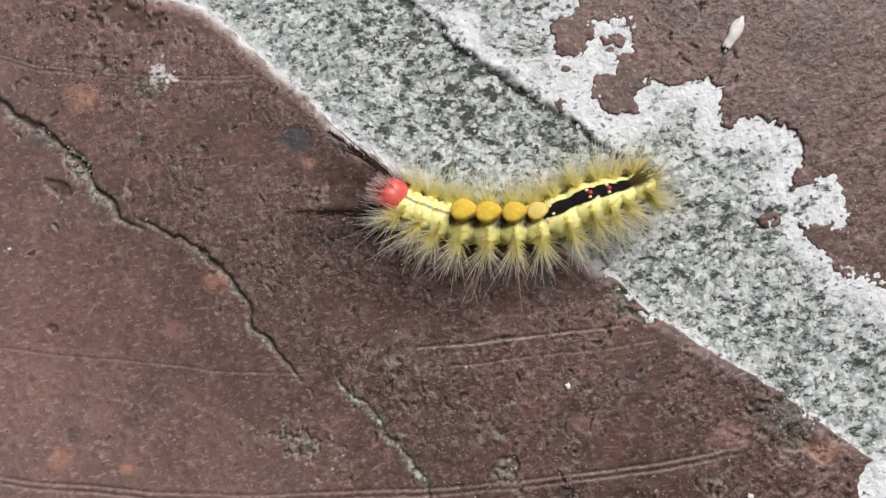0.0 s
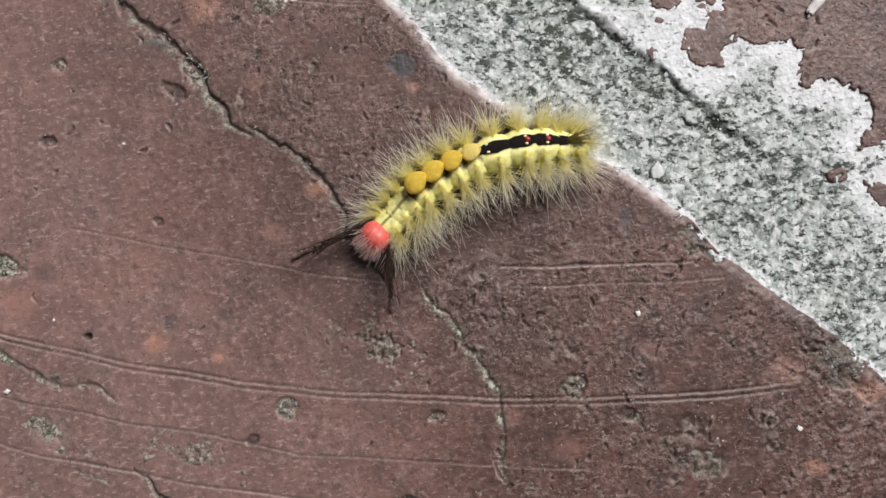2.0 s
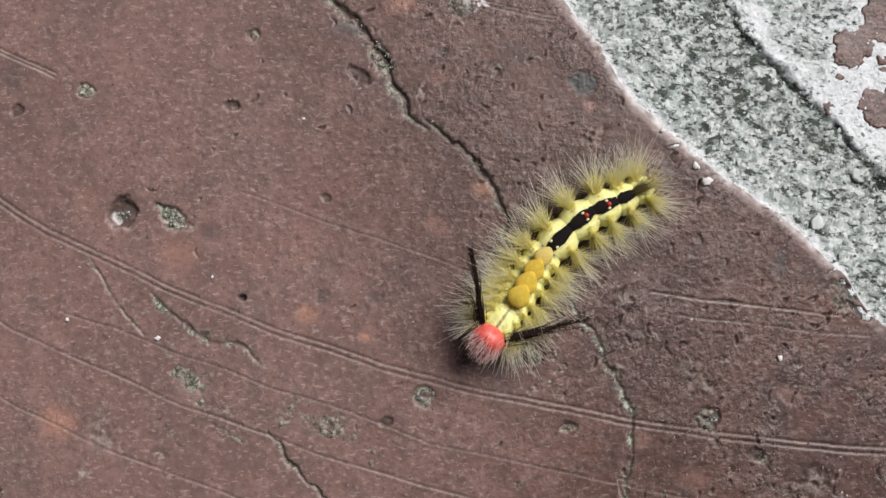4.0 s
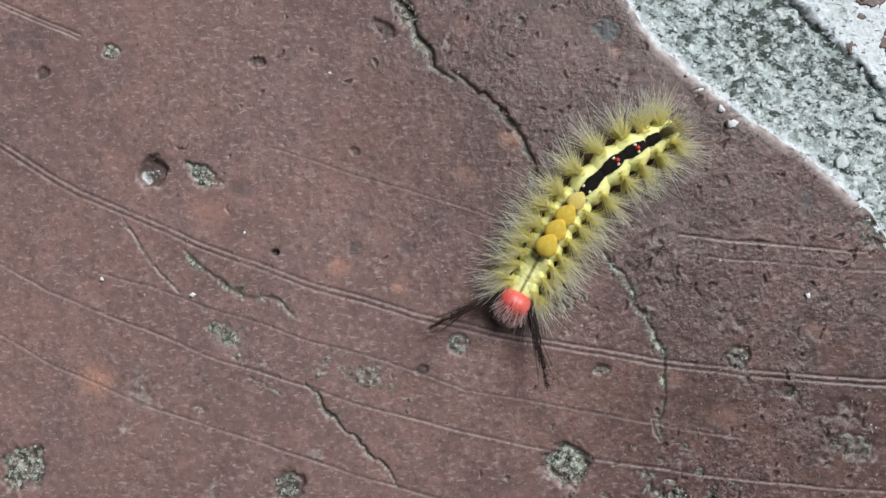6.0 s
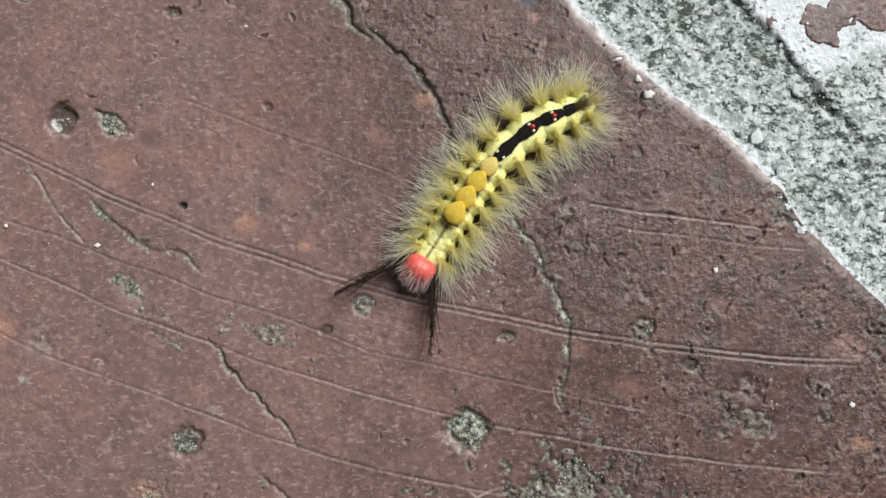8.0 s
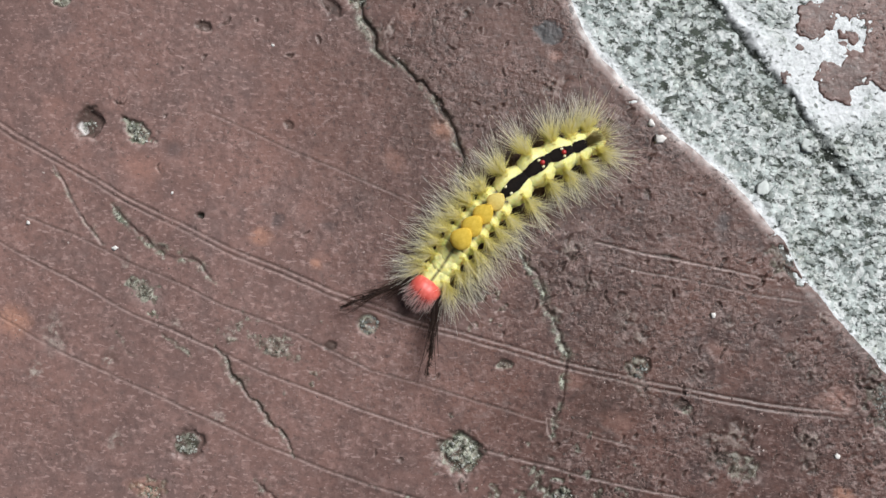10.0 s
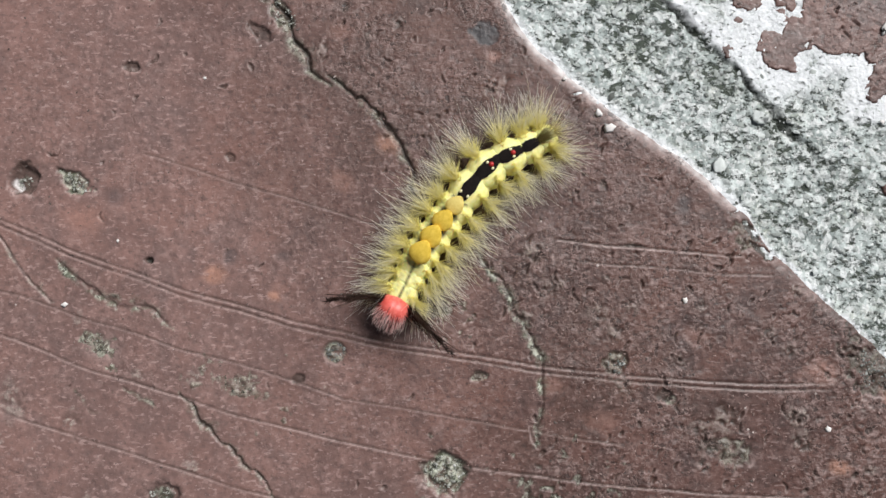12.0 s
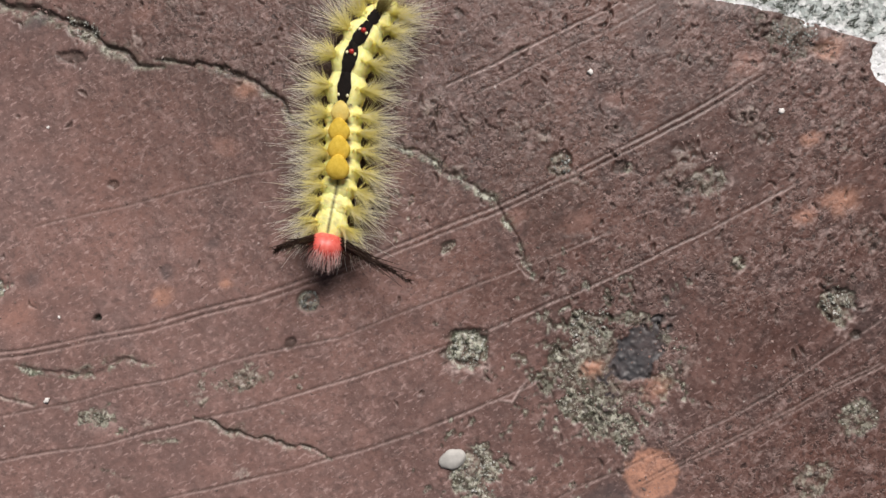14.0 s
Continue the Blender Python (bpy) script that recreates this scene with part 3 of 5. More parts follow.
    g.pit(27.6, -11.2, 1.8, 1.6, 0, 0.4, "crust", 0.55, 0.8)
    g.pit(33.6, -15.5, 1.1, 0.9, 0, 0.3, "soil_shade", 0.65, 0.6)
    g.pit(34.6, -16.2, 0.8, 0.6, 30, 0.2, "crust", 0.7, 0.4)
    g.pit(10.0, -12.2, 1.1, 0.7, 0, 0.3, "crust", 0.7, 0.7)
    g.pit(-13.5, -11.5, 0.8, 0.7, 0, 0.25, "soil_shade", 0.6, 0.4)
    g.pit(-32.6, 4.5, 0.55, 0.4, 0, 0.7, "soil_shade", 1.0, 0.6)
    g.pit(-34.5, 30.3, 1.1, 0.7, -20, 0.35, "soil_shade", 0.6, 0.5)
    g.pit(-33.6, 29.8, 0.7, 0.5, -20, 0.2, "pale", 0.6, 0.2)
    g.pit(-31.6, 39.8, 1.1, 1.0, 0, 0.4, "crust", 0.6, 0.8)
    g.pit(-54.6, 32.6, 1.1, 1.1, 0, 0.35, "crust", 0.8, 0.7)
    g.pit(-21.5, 17.6, 0.8, 0.5, -40, 0.25, "soil_shade", 0.5, 0.4)
    g.pit(4.6, -2.9, 2.4, 1.1, -20, 0.45, "crust", 0.5, 0.9, 2.2)
    g.pit(3.4, 0.4, 1.3, 1.5, 0, 0.2, "crust", 0.25, 0.5, 2.4)
    g.pit(-1.4, 0.2, 1.6, 1.0, 40, 0.15, "crust", 0.2, 0.5, 2.4)
    # gouges, thick beside the strip and thin elsewhere
    rng = random.Random(41)
    for cx, cy, long, turn in ((17.0, 5.2, 1.3, 70), (17.8, 3.0, 1.2, 55), (16.6, 1.4, 0.9, 80), (20.4, 0.2, 1.1, 100), (22.6, -2.4, 1.3, 110), (24.6, -1.6, 0.9, 20), (14.6, 6.8, 0.7, 40)):
        g.nick(cx, cy, long, 0.30, turn, 0.5)
    for k in range(560):
        px, py = rng.uniform(-45, 66), rng.uniform(-48, 48)
        off = px - np.interp(py, [-70, -22, -10, 10, 27, 54, 70], [10, 18, 18, 4, -7, -30, -44])
        if off > -2 or k % 9 == 0:
            g.nick(px, py, rng.uniform(0.25, 1.05), rng.uniform(0.15, 0.30), rng.gauss(75, 45), rng.uniform(-0.8, 0.8))
    g.pit(44.8, 4.6, 1.2, 2.2, 30, 0.18, "crust", 0.5, 0.8, 1.4)
    # chipped notch of the edge: its shadows are coloured in as dark strips
    g.pit(46.0, 5.2, 0.6, 2.0, 35, 0.22, "soil_shade", 0.9, 0.5, 1.2)
    g.pit(47.2, 2.6, 0.6, 1.6, 45, 0.22, "soil_shade", 0.9, 0.5, 1.2)
    g.pit(30.9, 3.9, 1.7, 0.28, -7, 0.25, "soil_shade", 0.8, 0.3)
    g.pit(61.0, -12.6, 4.0, 3.4, -40, 0.30, "soil_shade", 0.40, 0.9, 1.4)
    g.pit(61.0, -12.6, 3.6, 3.0, -40, 0.0, "crust", 0.40, 0.5, 1.6)
    g.pit(46.8, -44.5, 2.5, 2.4, 0, 0.5, "crust", 0.6, 0.9)
    g.pit(46.7, -48.8, 0.7, 0.6, 0, 0.3, "soil_shade", 0.7, 0.5)
    g.pit(39.2, -33.5, 1.2, 1.0, 0, 0.3, "crust", 0.7, 0.7)
    g.pit(68.0, 4.6, 2.0, 1.1, -35, 0.5, "soil_shade", 0.6, 0.6)
    g.pit(-4.4, 53.2, 3.6, 2.0, -30, 0.35, "soil_shade", 0.50, 0.9, 2.2)
    g.pit(-4.8, 53.4, 1.8, 1.2, -30, 0.0, "pink", 0.6, 0.3, 2.4)
    g.pit(-64, 30, 1.2, 0.9, 0, 0.3, "soil_shade", 0.5, 0.6)
    # the broken ring of crust round a smooth dark core, and its neighbour
    g.pit(17.6, -35.4, 6.6, 7.4, 20, 0.20, "crust", 0.62, 0.6, 1.5)
    for cx, cy, rx, ry, turn in ((24.6, -32.4, 3.0, 1.2, -35), (26.2, -35.8, 1.2, 2.4, 10), (23.6, -41.2, 3.0, 1.5, 25), (13.0, -37.6, 2.6, 2.2, 0), (15.4, -42.6, 3.2, 1.8, -20), (12.6, -32.4, 2.4, 1.6, 30)):
        g.pit(cx, cy, rx, ry, turn, 0.22, "crust", 0.80, 0.8, 1.5)
    g.pit(22.6, -36.2, 5.0, 3.3, 25, 0.15, "slate", 1.0, 0.4, 0.9)
    g.pit(-2.2, -37.4, 3.6, 3.2, 0, 0.25, "crust", 0.8, 0.8, 1.5)
    g.pit(19.3, -30.2, 3.6, 2.2, 0, 0.3, "crust", 0.8, 0.6, 1.6)
    g.pit(41.5, -57.7, 3.0, 2.4, 0, 0.2, "crust", 0.7, 0.4)
    g.pit(41.6, -22.7, 2.8, 2.0, -30, 0.2, "crust", 0.5, 0.7)
    g.pit(32.6, -61.2, 3.0, 2.0, 0, 0.2, "crust", 0.6, 0.5)
    # scabby patches
    for cx, cy, r in ((20.0, -0.9, 1.0), (17.8, 3.4, 1.0), (25.6, -4.7, 1.1), (27.7, -7.1, 0.9), (16.5, -5.0, 0.6), (30.0, -3.7, 0.4), (39.0, -7.1, 0.5),
                      (47.6, -7.8, 0.6), (51.2, -2.7, 0.6), (28.3, -13.9, 1.0), (35.9, -11.2, 0.6), (41.0, -19.2, 1.6), (39.4, -22.0, 1.3),
                      (37.8, -19.6, 0.9), (50.2, -18.7, 1.0), (50.8, -21.7, 1.0), (27.4, -12.3, 1.1)):
        g.scab(cx, cy, r)
    for cx, cy, r in ((50.7, -19.1, 0.7), (46.9, -29.9, 0.8), (59.0, -25.8, 0.6), (58.2, -28.8, 0.6), (39.1, -4.5, 0.5), (50.0, -10.4, 0.6), (27.2, 12.2, 0.5),
                      (30.0, -3.9, 0.6), (26.9, 0.0, 0.5), (30.4, 4.0, 0.4)):
        g.scab(cx, cy, r, 0.3)
    for cx, cy, r in ((-42.9, -15.7, 1.0), (-34.1, -10.3, 0.5), (-50.8, -13.5, 1.4), (-52.9, -18.2, 0.8),
                      (-27.5, -22.4, 1.0), (-26.8, -11.0, 0.6), (-9.6, -12.9, 0.4), (-42.1, -3.0, 0.5), (-41.3, -26.7, 0.9)):
        g.scab(cx, cy, r, 0.5, 0.3)
    g.crack([(-42.6, -11.6), (-41.3, -13.4), (-39.3, -15.3)], 0.13, 0.10, 1.0, 0.35)
    g.crack([(-35.9, -11.6), (-34.2, -13.4), (-31.7, -14.5)], 0.12, 0.10, 1.0, 0.35)
    for cx, cy, r in ((50.7, -19.1, 0.6), (57.1, -26.3, 0.5), (59.1, -20.8, 0.45), (61.2, -33.1, 0.4), (50.8, -28.0, 0.4)):
        g.pit(cx, cy, r, 0.8 * r, 20, 0.3, "soil_shade", 0.6, 0.4)
    for cx, cy, r in ((-14.9, 40.3, 0.5), (-5.8, 37.0, 0.6), (1.2, 34.9, 0.5), (2.3, 43.0, 0.5), (-8.1, 47.1, 0.6), (-18.5, 48.1, 0.5), (8.2, 39.3, 0.4),
                      (-9.3, 31.5, 0.8), (-3.0, 32.9, 0.5), (13.1, 25.3, 0.9), (54.9, -39.6, 1.2), (57.0, -42.0, 1.2), (38.2, -24.5, 0.8), (26.3, -40.6, 1.2),
                      (17.0, -19.4, 0.5)):
        g.scab(cx, cy, r, 0.2)
    g.blot("pale", 26.0, -6.6, 2.6, 0.5, 45, 0.5)
    # stains
    for cx, cy, r, k in ((-24.2, 2.4, 1.5, 0.8), (-16.4, -0.8, 1.0, 0.9), (-1.1, 18.5, 1.8, 0.7), (-57, -11.6, 2.8, 0.8), (63.0, -17.1, 2.0, 0.8),
                         (54.3, -33.8, 2.4, 0.8), (-11.9, 44.2, 2.6, 0.6), (17.2, -34.7, 1.6, 1.0), (22.5, -41.2, 2.2, 0.7), (55.3, -25.2, 1.4, 0.7), (49.5, -33.1, 1.5, 0.7), (62.6, -17.3, 1.2, 0.8)):
        g.blot("ochre", cx, cy, r, 0.75 * r, -20, k)
    g.pit(16.2, -50.0, 3.8, 3.6, 0, 0.08, "ochre", 0.95, 0.2, 0.35)
    for cx, cy, r, k in ((-7, 13.9, 1.9, 0.7), (-41.1, 10.4, 3.0, 0.9), (19.2, -13.5, 1.8, 0.6), (25.4, -18.4, 2.6, 0.5), (53.8, -12.9, 3.0, 0.7),
                         (-54, 18, 2.0, 0.5), (49.9, -33.0, 2.2, 0.7), (-15.7, 0.1, 1.6, 0.4), (-6.5, 34, 2.0, 0.4), (38, -8, 2.0, 0.35)):
        g.blot("pink", cx, cy, r, 0.7 * r, -15, k)
    for cx, cy, rx, ry, k in ((-21.9, 4.8, 1.2, 1.1, 0.7), (-37, 13, 1.8, 1.6, 0.6), (9.5, -50.5, 4.2, 3.0, 0.7), (43, 13.4, 1.2, 2.2, 0.5),
                              (-66, 35, 4.0, 3.0, 0.5), (37.5, 8.8, 1.2, 1.9, 0.7), (-15, 4.5, 1.2, 0.8, 0.5)):
        g.blot("slate", cx, cy, rx, ry, 0, k)
    g.pit(-1.6, 45.3, 0.9, 0.75, -50, 0.05, "white", 0.8, 0.0, 2.6)
    g.pit(-2.7, 44.4, 0.8, 0.4, 30, 0.05, "white", 0.45, 0.0, 2.6)
    g.pit(-3.6, 43.4, 1.8, 1.6, 0, 0.1, "crust", 0.7, 0.4)
    g.pit(12.6, 32.6, 2.2, 1.7, -15, 0.05, "slate", 0.95, 0.0, 0.7)
    g.blot("pink", 13.6, 29.6, 1.2, 1.0, 0, 0.8)
    g.blot("pale", -51.0, -14.4, 2.2, 1.2, -30, 0.5)
    # scratches that bared the pale ground
    g.score([(9.6, -31.7), (8.2, -32.1), (6.4, -33.0), (4.8, -31.8)], 0.0, 0.05, 1.0)
    g.score([(9.2, -32.0), (7.9, -32.4), (6.2, -33.1)], 0.0, 0.05, 1.0)
    g.score([(16.4, -18.6), (16.6, -20.5), (17.2, -21.2)], 0.0, 0.05, 1.0)
    # where the coat is gone it dives under the concrete; its lip is dusty
    deep, clean, lace = bared(x, y)
    # the painted tone is lifted beyond the lace edge
    g.stain["painted_light"] = np.clip(g.stain["painted_light"] + 0.22 * step(-4, 6, clean - lace) * step(260, 110, np.hypot(x, y)), 0, 1)
    g.stain["torn"] *= (1 - 0.9 * g.stain["slate"]) * (1 - 0.15 * step(-4, 6, clean - lace))
    g.stain["pale"] = np.maximum(g.stain["pale"], 0.9 * step(1.8, 0.1, clean) * (0.6 + g.rag) * (0.25 + 0.75 * step(46, 42, x)))
    g.stain["white"] = np.maximum(g.stain["white"], np.clip(0.75 * step(0.75, 0.1, clean) * (0.7 + 2.5 * g.rag) * step(45, 42, x), 0, 1))
    g.z -= 0.22 * step(1.4, 0.0, np.abs(deep)) * step(4, 1, clean)
    g.z -= 2.4 * step(0.0, 0.9, deep)
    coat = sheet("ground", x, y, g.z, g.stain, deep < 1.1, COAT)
    FIELDS["coat"] = (x[:, 0], y[0], g.z)
    return tagged(coat, "red-brown weathered floor coating, cracked and scored", "ground", kind="structure")


def build_concrete():
    x, y = np.meshgrid(np.arange(-34, 106, 0.22), np.arange(-52, 82, 0.22), indexing="ij")
    deep, clean, lace = bared(x, y)
    apart, own = grains(x + 0.3 * fractal(x, y, 1.0, 2, 85), y, 1.05, 83)
    small, tiny = grains(x, y, 0.6, 84)
    z = -0.46 + 0.36 * step(0, 16, clean) * step(16, 2, lace) + 0.3 * (fractal(x, y, 9, 2, 89) - 0.5)
    z += (0.30 - 0.18 * step(7, 1, lace)) * (0.45 - apart) * (0.3 + own) + 0.13 * (0.4 - small) * (0.3 + tiny) + 0.25 * (fractal(x, y, 2.5, 2, 97) - 0.5)
    d, s, side = away(x + 1.9 * (fractal(x, y, 2.2, 5, 101) - 0.5), y + 1.9 * (fractal(x, y, 2.2, 5, 103) - 0.5),
                      [(18, 57), (25.6, 50.4), (30.2, 45.4), (32.8, 41.2), (34.5, 37.9), (37.3, 35.0), (39.7, 32.3), (41.9, 30.0), (44.4, 27.2), (46.6, 24.9), (48.7, 21.8), (51.4, 18.5), (54.3, 15.9), (56.5, 13.4), (57.4, 10.3)])
    wide = np.clip(0.50 + 2.0 * (fractal(x, y, 3, 3, 107) - 0.48), 0.10, 0.85)
    ends = step(1.0, 0.82, s) * (0.6 + 0.4 * step(0.36, 0.52, fractal(x, y, 3.2, 3, 105)))
    z -= 0.38 * step(wide + 0.18, wide * 0.3, d) * ends
    z += 0.22 * step(3.5, 0.4, d) * np.where(side > 0, 1.0, 0.0) * ends
    fissure = step(wide + 0.16, wide * 0.3, d) * ends
    algae = np.maximum(0.6 * fissure, 0.9 * step(4.5, 0.5, d) * np.where(side < 0, 1, 0.1) * step(0.42, 0.60, fractal(x, y, 1.6, 3, 115)) * ends)
    algae = np.maximum(algae, 0.7 * step(0.56, 0.68, fractal(x + 0.6 * y, y, 6, 3, 109)) * step(0.46, 0.6, fractal(x, y, 1.2, 2, 113)) * step(2, 5, clean))
    u, v = 0.7071 * (x - y), 0.7071 * (x + y)
    speck = fractal(0.6 * u, v, 0.95, 3, 116) + 0.55 * (fractal(0.4 * u, v, 7, 3, 118) - 0.5)
    algae = np.maximum(algae, 0.75 * step(0.46, 0.64, speck) * step(1.0, 2.5, clean) * step(0.5, 5.0, lace + 3 * (fractal(x, y, 3, 2, 119) - 0.5)) * (0.30 + 0.70 * step(2.5, -2.5, d * side)))
    laitance = np.maximum(step(5.0, 0.5, lace + 5 * (fractal(x, y, 5, 2, 127) - 0.5)), step(1.6 - 0.8 * step(43, 47, x), 0.2, clean + 1.2 * (fractal(x, y, 2.0, 2, 128) - 0.5)))
    laitance = np.maximum(laitance, step(4.5, 3.5, np.hypot(x - 68.9, y + 23.2)))
    laitance = np.maximum(laitance, 0.95 * step(5.0, 2.0, d + 4 * (fractal(x, y, 4, 3, 129) - 0.5)) * step(0, 0.6, d * side) * step(20, 26, y) * step(48, 42, y))
    strip = sheet("concrete", x, y, z, {"laitance": laitance, "algae": np.clip(algae, 0, 1), "fissure": fissure}, deep > -1.6, CONCRETE)
    FIELDS["concrete"] = (x[:, 0], y[0], z)
    FIELDS["laitance"] = (x[:, 0], y[0], laitance)
    FIELDS["deep"] = (x[:, 0], y[0], deep)
    return tagged(strip, "bared pale grey concrete with dark sand grains", "concrete", kind="structure")


COATING = build_coat()
STRIP = build_concrete()


# ---- small loose things ----
def part(name, bm, material, parent=None, label=""):
    mesh = bpy.data.meshes.new(name)
    bm.to_mesh(mesh)
    bm.free()
    for poly in mesh.polygons:
        poly.use_smooth = True
    mesh.materials.append(material)
    ob = new(name, mesh)
    ob.parent = parent
    return tagged(ob, label)


def lump(rx, ry, rz, seed, rough=0.25, detail=2):
    """A worn stone or flake: a squashed ball with an uneven skin, in millimetres, standing on its underside."""
    bm = bmesh.new()
    bmesh.ops.create_icosphere(bm, subdivisions=detail, radius=1.0)
    for v in bm.verts:
        k = 1 + rough * noise.noise(v.co * 1.7 + Vector((seed * 3.1, seed, 0)))
        v.co = Vector((v.co.x * rx * k, v.co.y * ry * k, max(v.co.z, -0.5) * rz * k + 0.35 * rz)) * MM
    return bm


def scatter_things():
    for k, (x, y, rx, ry, turn) in enumerate(((31.3, 35.1, 1.7, 1.4, 10), (47.9, 20.1, 1.2, 1.0, 40), (66.0, -10.4, 1.1, 1.6, -20), (18.8, 37.4, 0.9, 0.7, 0),
                                              (41.6, 17.2, 1.4, 0.9, 15), (42.4, 14.0, 1.1, 0.9, 60), (52.6, 8.4, 1.0, 0.8, 0), (57.0, 3.0, 1.0, 1.3, 30))):
        ob = part("pebble", lump(rx, ry, 0.035, k, 0.9), QUARTZ)
        ob.matrix_world = pose(x * MM, y * MM, (field("concrete", x, y) - 0.04) * MM, 0, 0, turn)
        tagged(ob, "rounded pale quartz pebble set in the concrete", "pebble", "pebbles in the concrete")
    for k, (x, y, r, stretch) in enumerate(((28.3, 19.4, 0.62, 1.2), (27.0, 21.4, 0.55, 0.7), (22.8, 26.2, 0.30, 1.0), (36.9, -3.4, 0.40, 1.0), (54.1, -20.4, 0.38, 1.0),
                                            (-43.7, -0.9, 0.30, 1.5), (-24.6, 28.3, 0.22, 1.0), (-36.6, 7.2, 0.22, 1.0), (63.6, 18.7, 0.3, 1.0), (-56.0, 1.6, 0.25, 1.0))):
        ob = part("chip", lump(r * stretch, 0.85 * r, 0.3 * r, k + 20, 0.9), CHALK)
        ob.matrix_world = pose(x * MM, y * MM, 0.02 * MM, 0, 0, 37 * k)
        tagged(ob, "tiny chalk white chip lying on the red-brown coating", "chip", "white chips")
    flake = part("flake", lump(2.2, 0.72, 0.35, 44, 0.45, 3), CHALK)
    flake.matrix_world = pose(65.9 * MM, 32.1 * MM, 0.05 * MM, 0, 0, 47)
    part("dark_end", lump(0.28, 0.42, 0.30, 46, 0.9), VELVET, flake, "dark broken end").matrix_basis = pose(-2.0 * MM, 0, 0)
    tagged(flake, "long white flake with a dark end on the coating", "flake")
    stone = part("stone", lump(1.7, 1.25, 0.55, 51, 0.18, 3), STONE)
    stone.matrix_world = pose(-3.9 * MM, -34.9 * MM, 0.05 * MM, 0, 0, -10)
    tagged(stone, "smooth white stone set in green-grey crust", "stone")


scatter_things()


def crumbs(name, places, material, parent=None, label="", stretch=1.0):
    """Many small angular grains in one mesh. Each: x, y, z, size, flatness (millimetres)."""
    rng = random.Random(5)
    ball = bmesh.new()
    bmesh.ops.create_icosphere(ball, subdivisions=1, radius=1.0)
    corners = [v.co.copy() for v in ball.verts]
    sides = [tuple(v.index for v in f.verts) for f in ball.faces]
    ball.free()
    verts, faces = [], []
    for x, y, z, size, flat in places:
        turn = Euler((rng.uniform(-0.4, 0.4), rng.uniform(-0.4, 0.4), rng.uniform(0, 6.28))).to_matrix()
        sx, sy = size * rng.uniform(0.8, 1.35) * rng.uniform(1.0, stretch), size * rng.uniform(0.65, 1.0)
        base = len(verts)
        for c in corners:
            k = rng.uniform(0.5, 1.3)
            verts.append((turn @ Vector((c.x * sx * k, c.y * sy * k, c.z * size * flat * k)) + Vector((x, y, z))) * MM)
        faces += [tuple(base + i for i in f) for f in sides]
    mesh = bpy.data.meshes.new(name)
    mesh.from_pydata(verts, [], faces)
    mesh.materials.append(material)
    ob = new(name, mesh)
    ob.parent = parent
    return tagged(ob, label, kind="stuff")


def grain_material(name, shades, rough=0.8):
    """Grains, each of one shade out of a few."""
    n = Nodes(name)
    pick = n.put("ShaderNodeNewGeometry").outputs["Random Per Island"]
    ramp = n.put("ShaderNodeValToRGB", Fac=pick)
    ramp.color_ramp.interpolation = "CONSTANT"
    while len(ramp.color_ramp.elements) < len(shades):
        ramp.color_ramp.elements.new(0.5)
    for spot, (at, color) in zip(ramp.color_ramp.elements, shades):
        spot.position, spot.color = at, (*color, 1)
    speck = n.noise(0.25, 3)
    return n.done(n.mix(n.ramp(speck, 0.35, 0.65, 0, 0.35), ramp.outputs["Color"], (0.18, 0.19, 0.17)), rough, n.bump(speck, 0.04))


SAND = grain_material("sand grains", ((0.0, (0.12, 0.135, 0.125)), (0.14, (0.36, 0.40, 0.385)), (0.40, (0.50, 0.545, 0.535)), (0.66, (0.62, 0.67, 0.67)), (0.93, (0.76, 0.81, 0.82))))
LICHEN = grain_material("lichen crumbs", ((0.0, (0.08, 0.085, 0.065)), (0.20, (0.22, 0.23, 0.20)), (0.44, (0.36, 0.37, 0.335)), (0.74, (0.50, 0.51, 0.48)), (0.94, (0.60, 0.61, 0.59))))

OLIVE = grain_material("olive lichen crumbs", ((0.0, (0.045, 0.048, 0.032)), (0.38, (0.13, 0.13, 0.09)), (0.64, (0.28, 0.28, 0.22)), (0.84, (0.48, 0.48, 0.44))))
DUSK = grain_material("dusky grey lichen crumbs", ((0.0, (0.06, 0.065, 0.06)), (0.25, (0.15, 0.165, 0.155)), (0.55, (0.24, 0.26, 0.25)), (0.85, (0.36, 0.38, 0.37))))


def sow_sand():
    rng = random.Random(8)
    places = []
    while len(places) < 3000:
        x, y = rng.uniform(-12, 88), rng.uniform(-34, 62)
        if field("deep", x, y) < 0.35 or rng.random() < 0.95 * field("laitance", x, y):
            continue
        size = 0.16 + 0.42 * rng.random() ** 2
        places.append((x, y, field("concrete", x, y) - 0.06 * size, size, 0.22))
    crumbs("sand_grain", places, SAND, STRIP, "loose angular grains of sand set in the concrete")


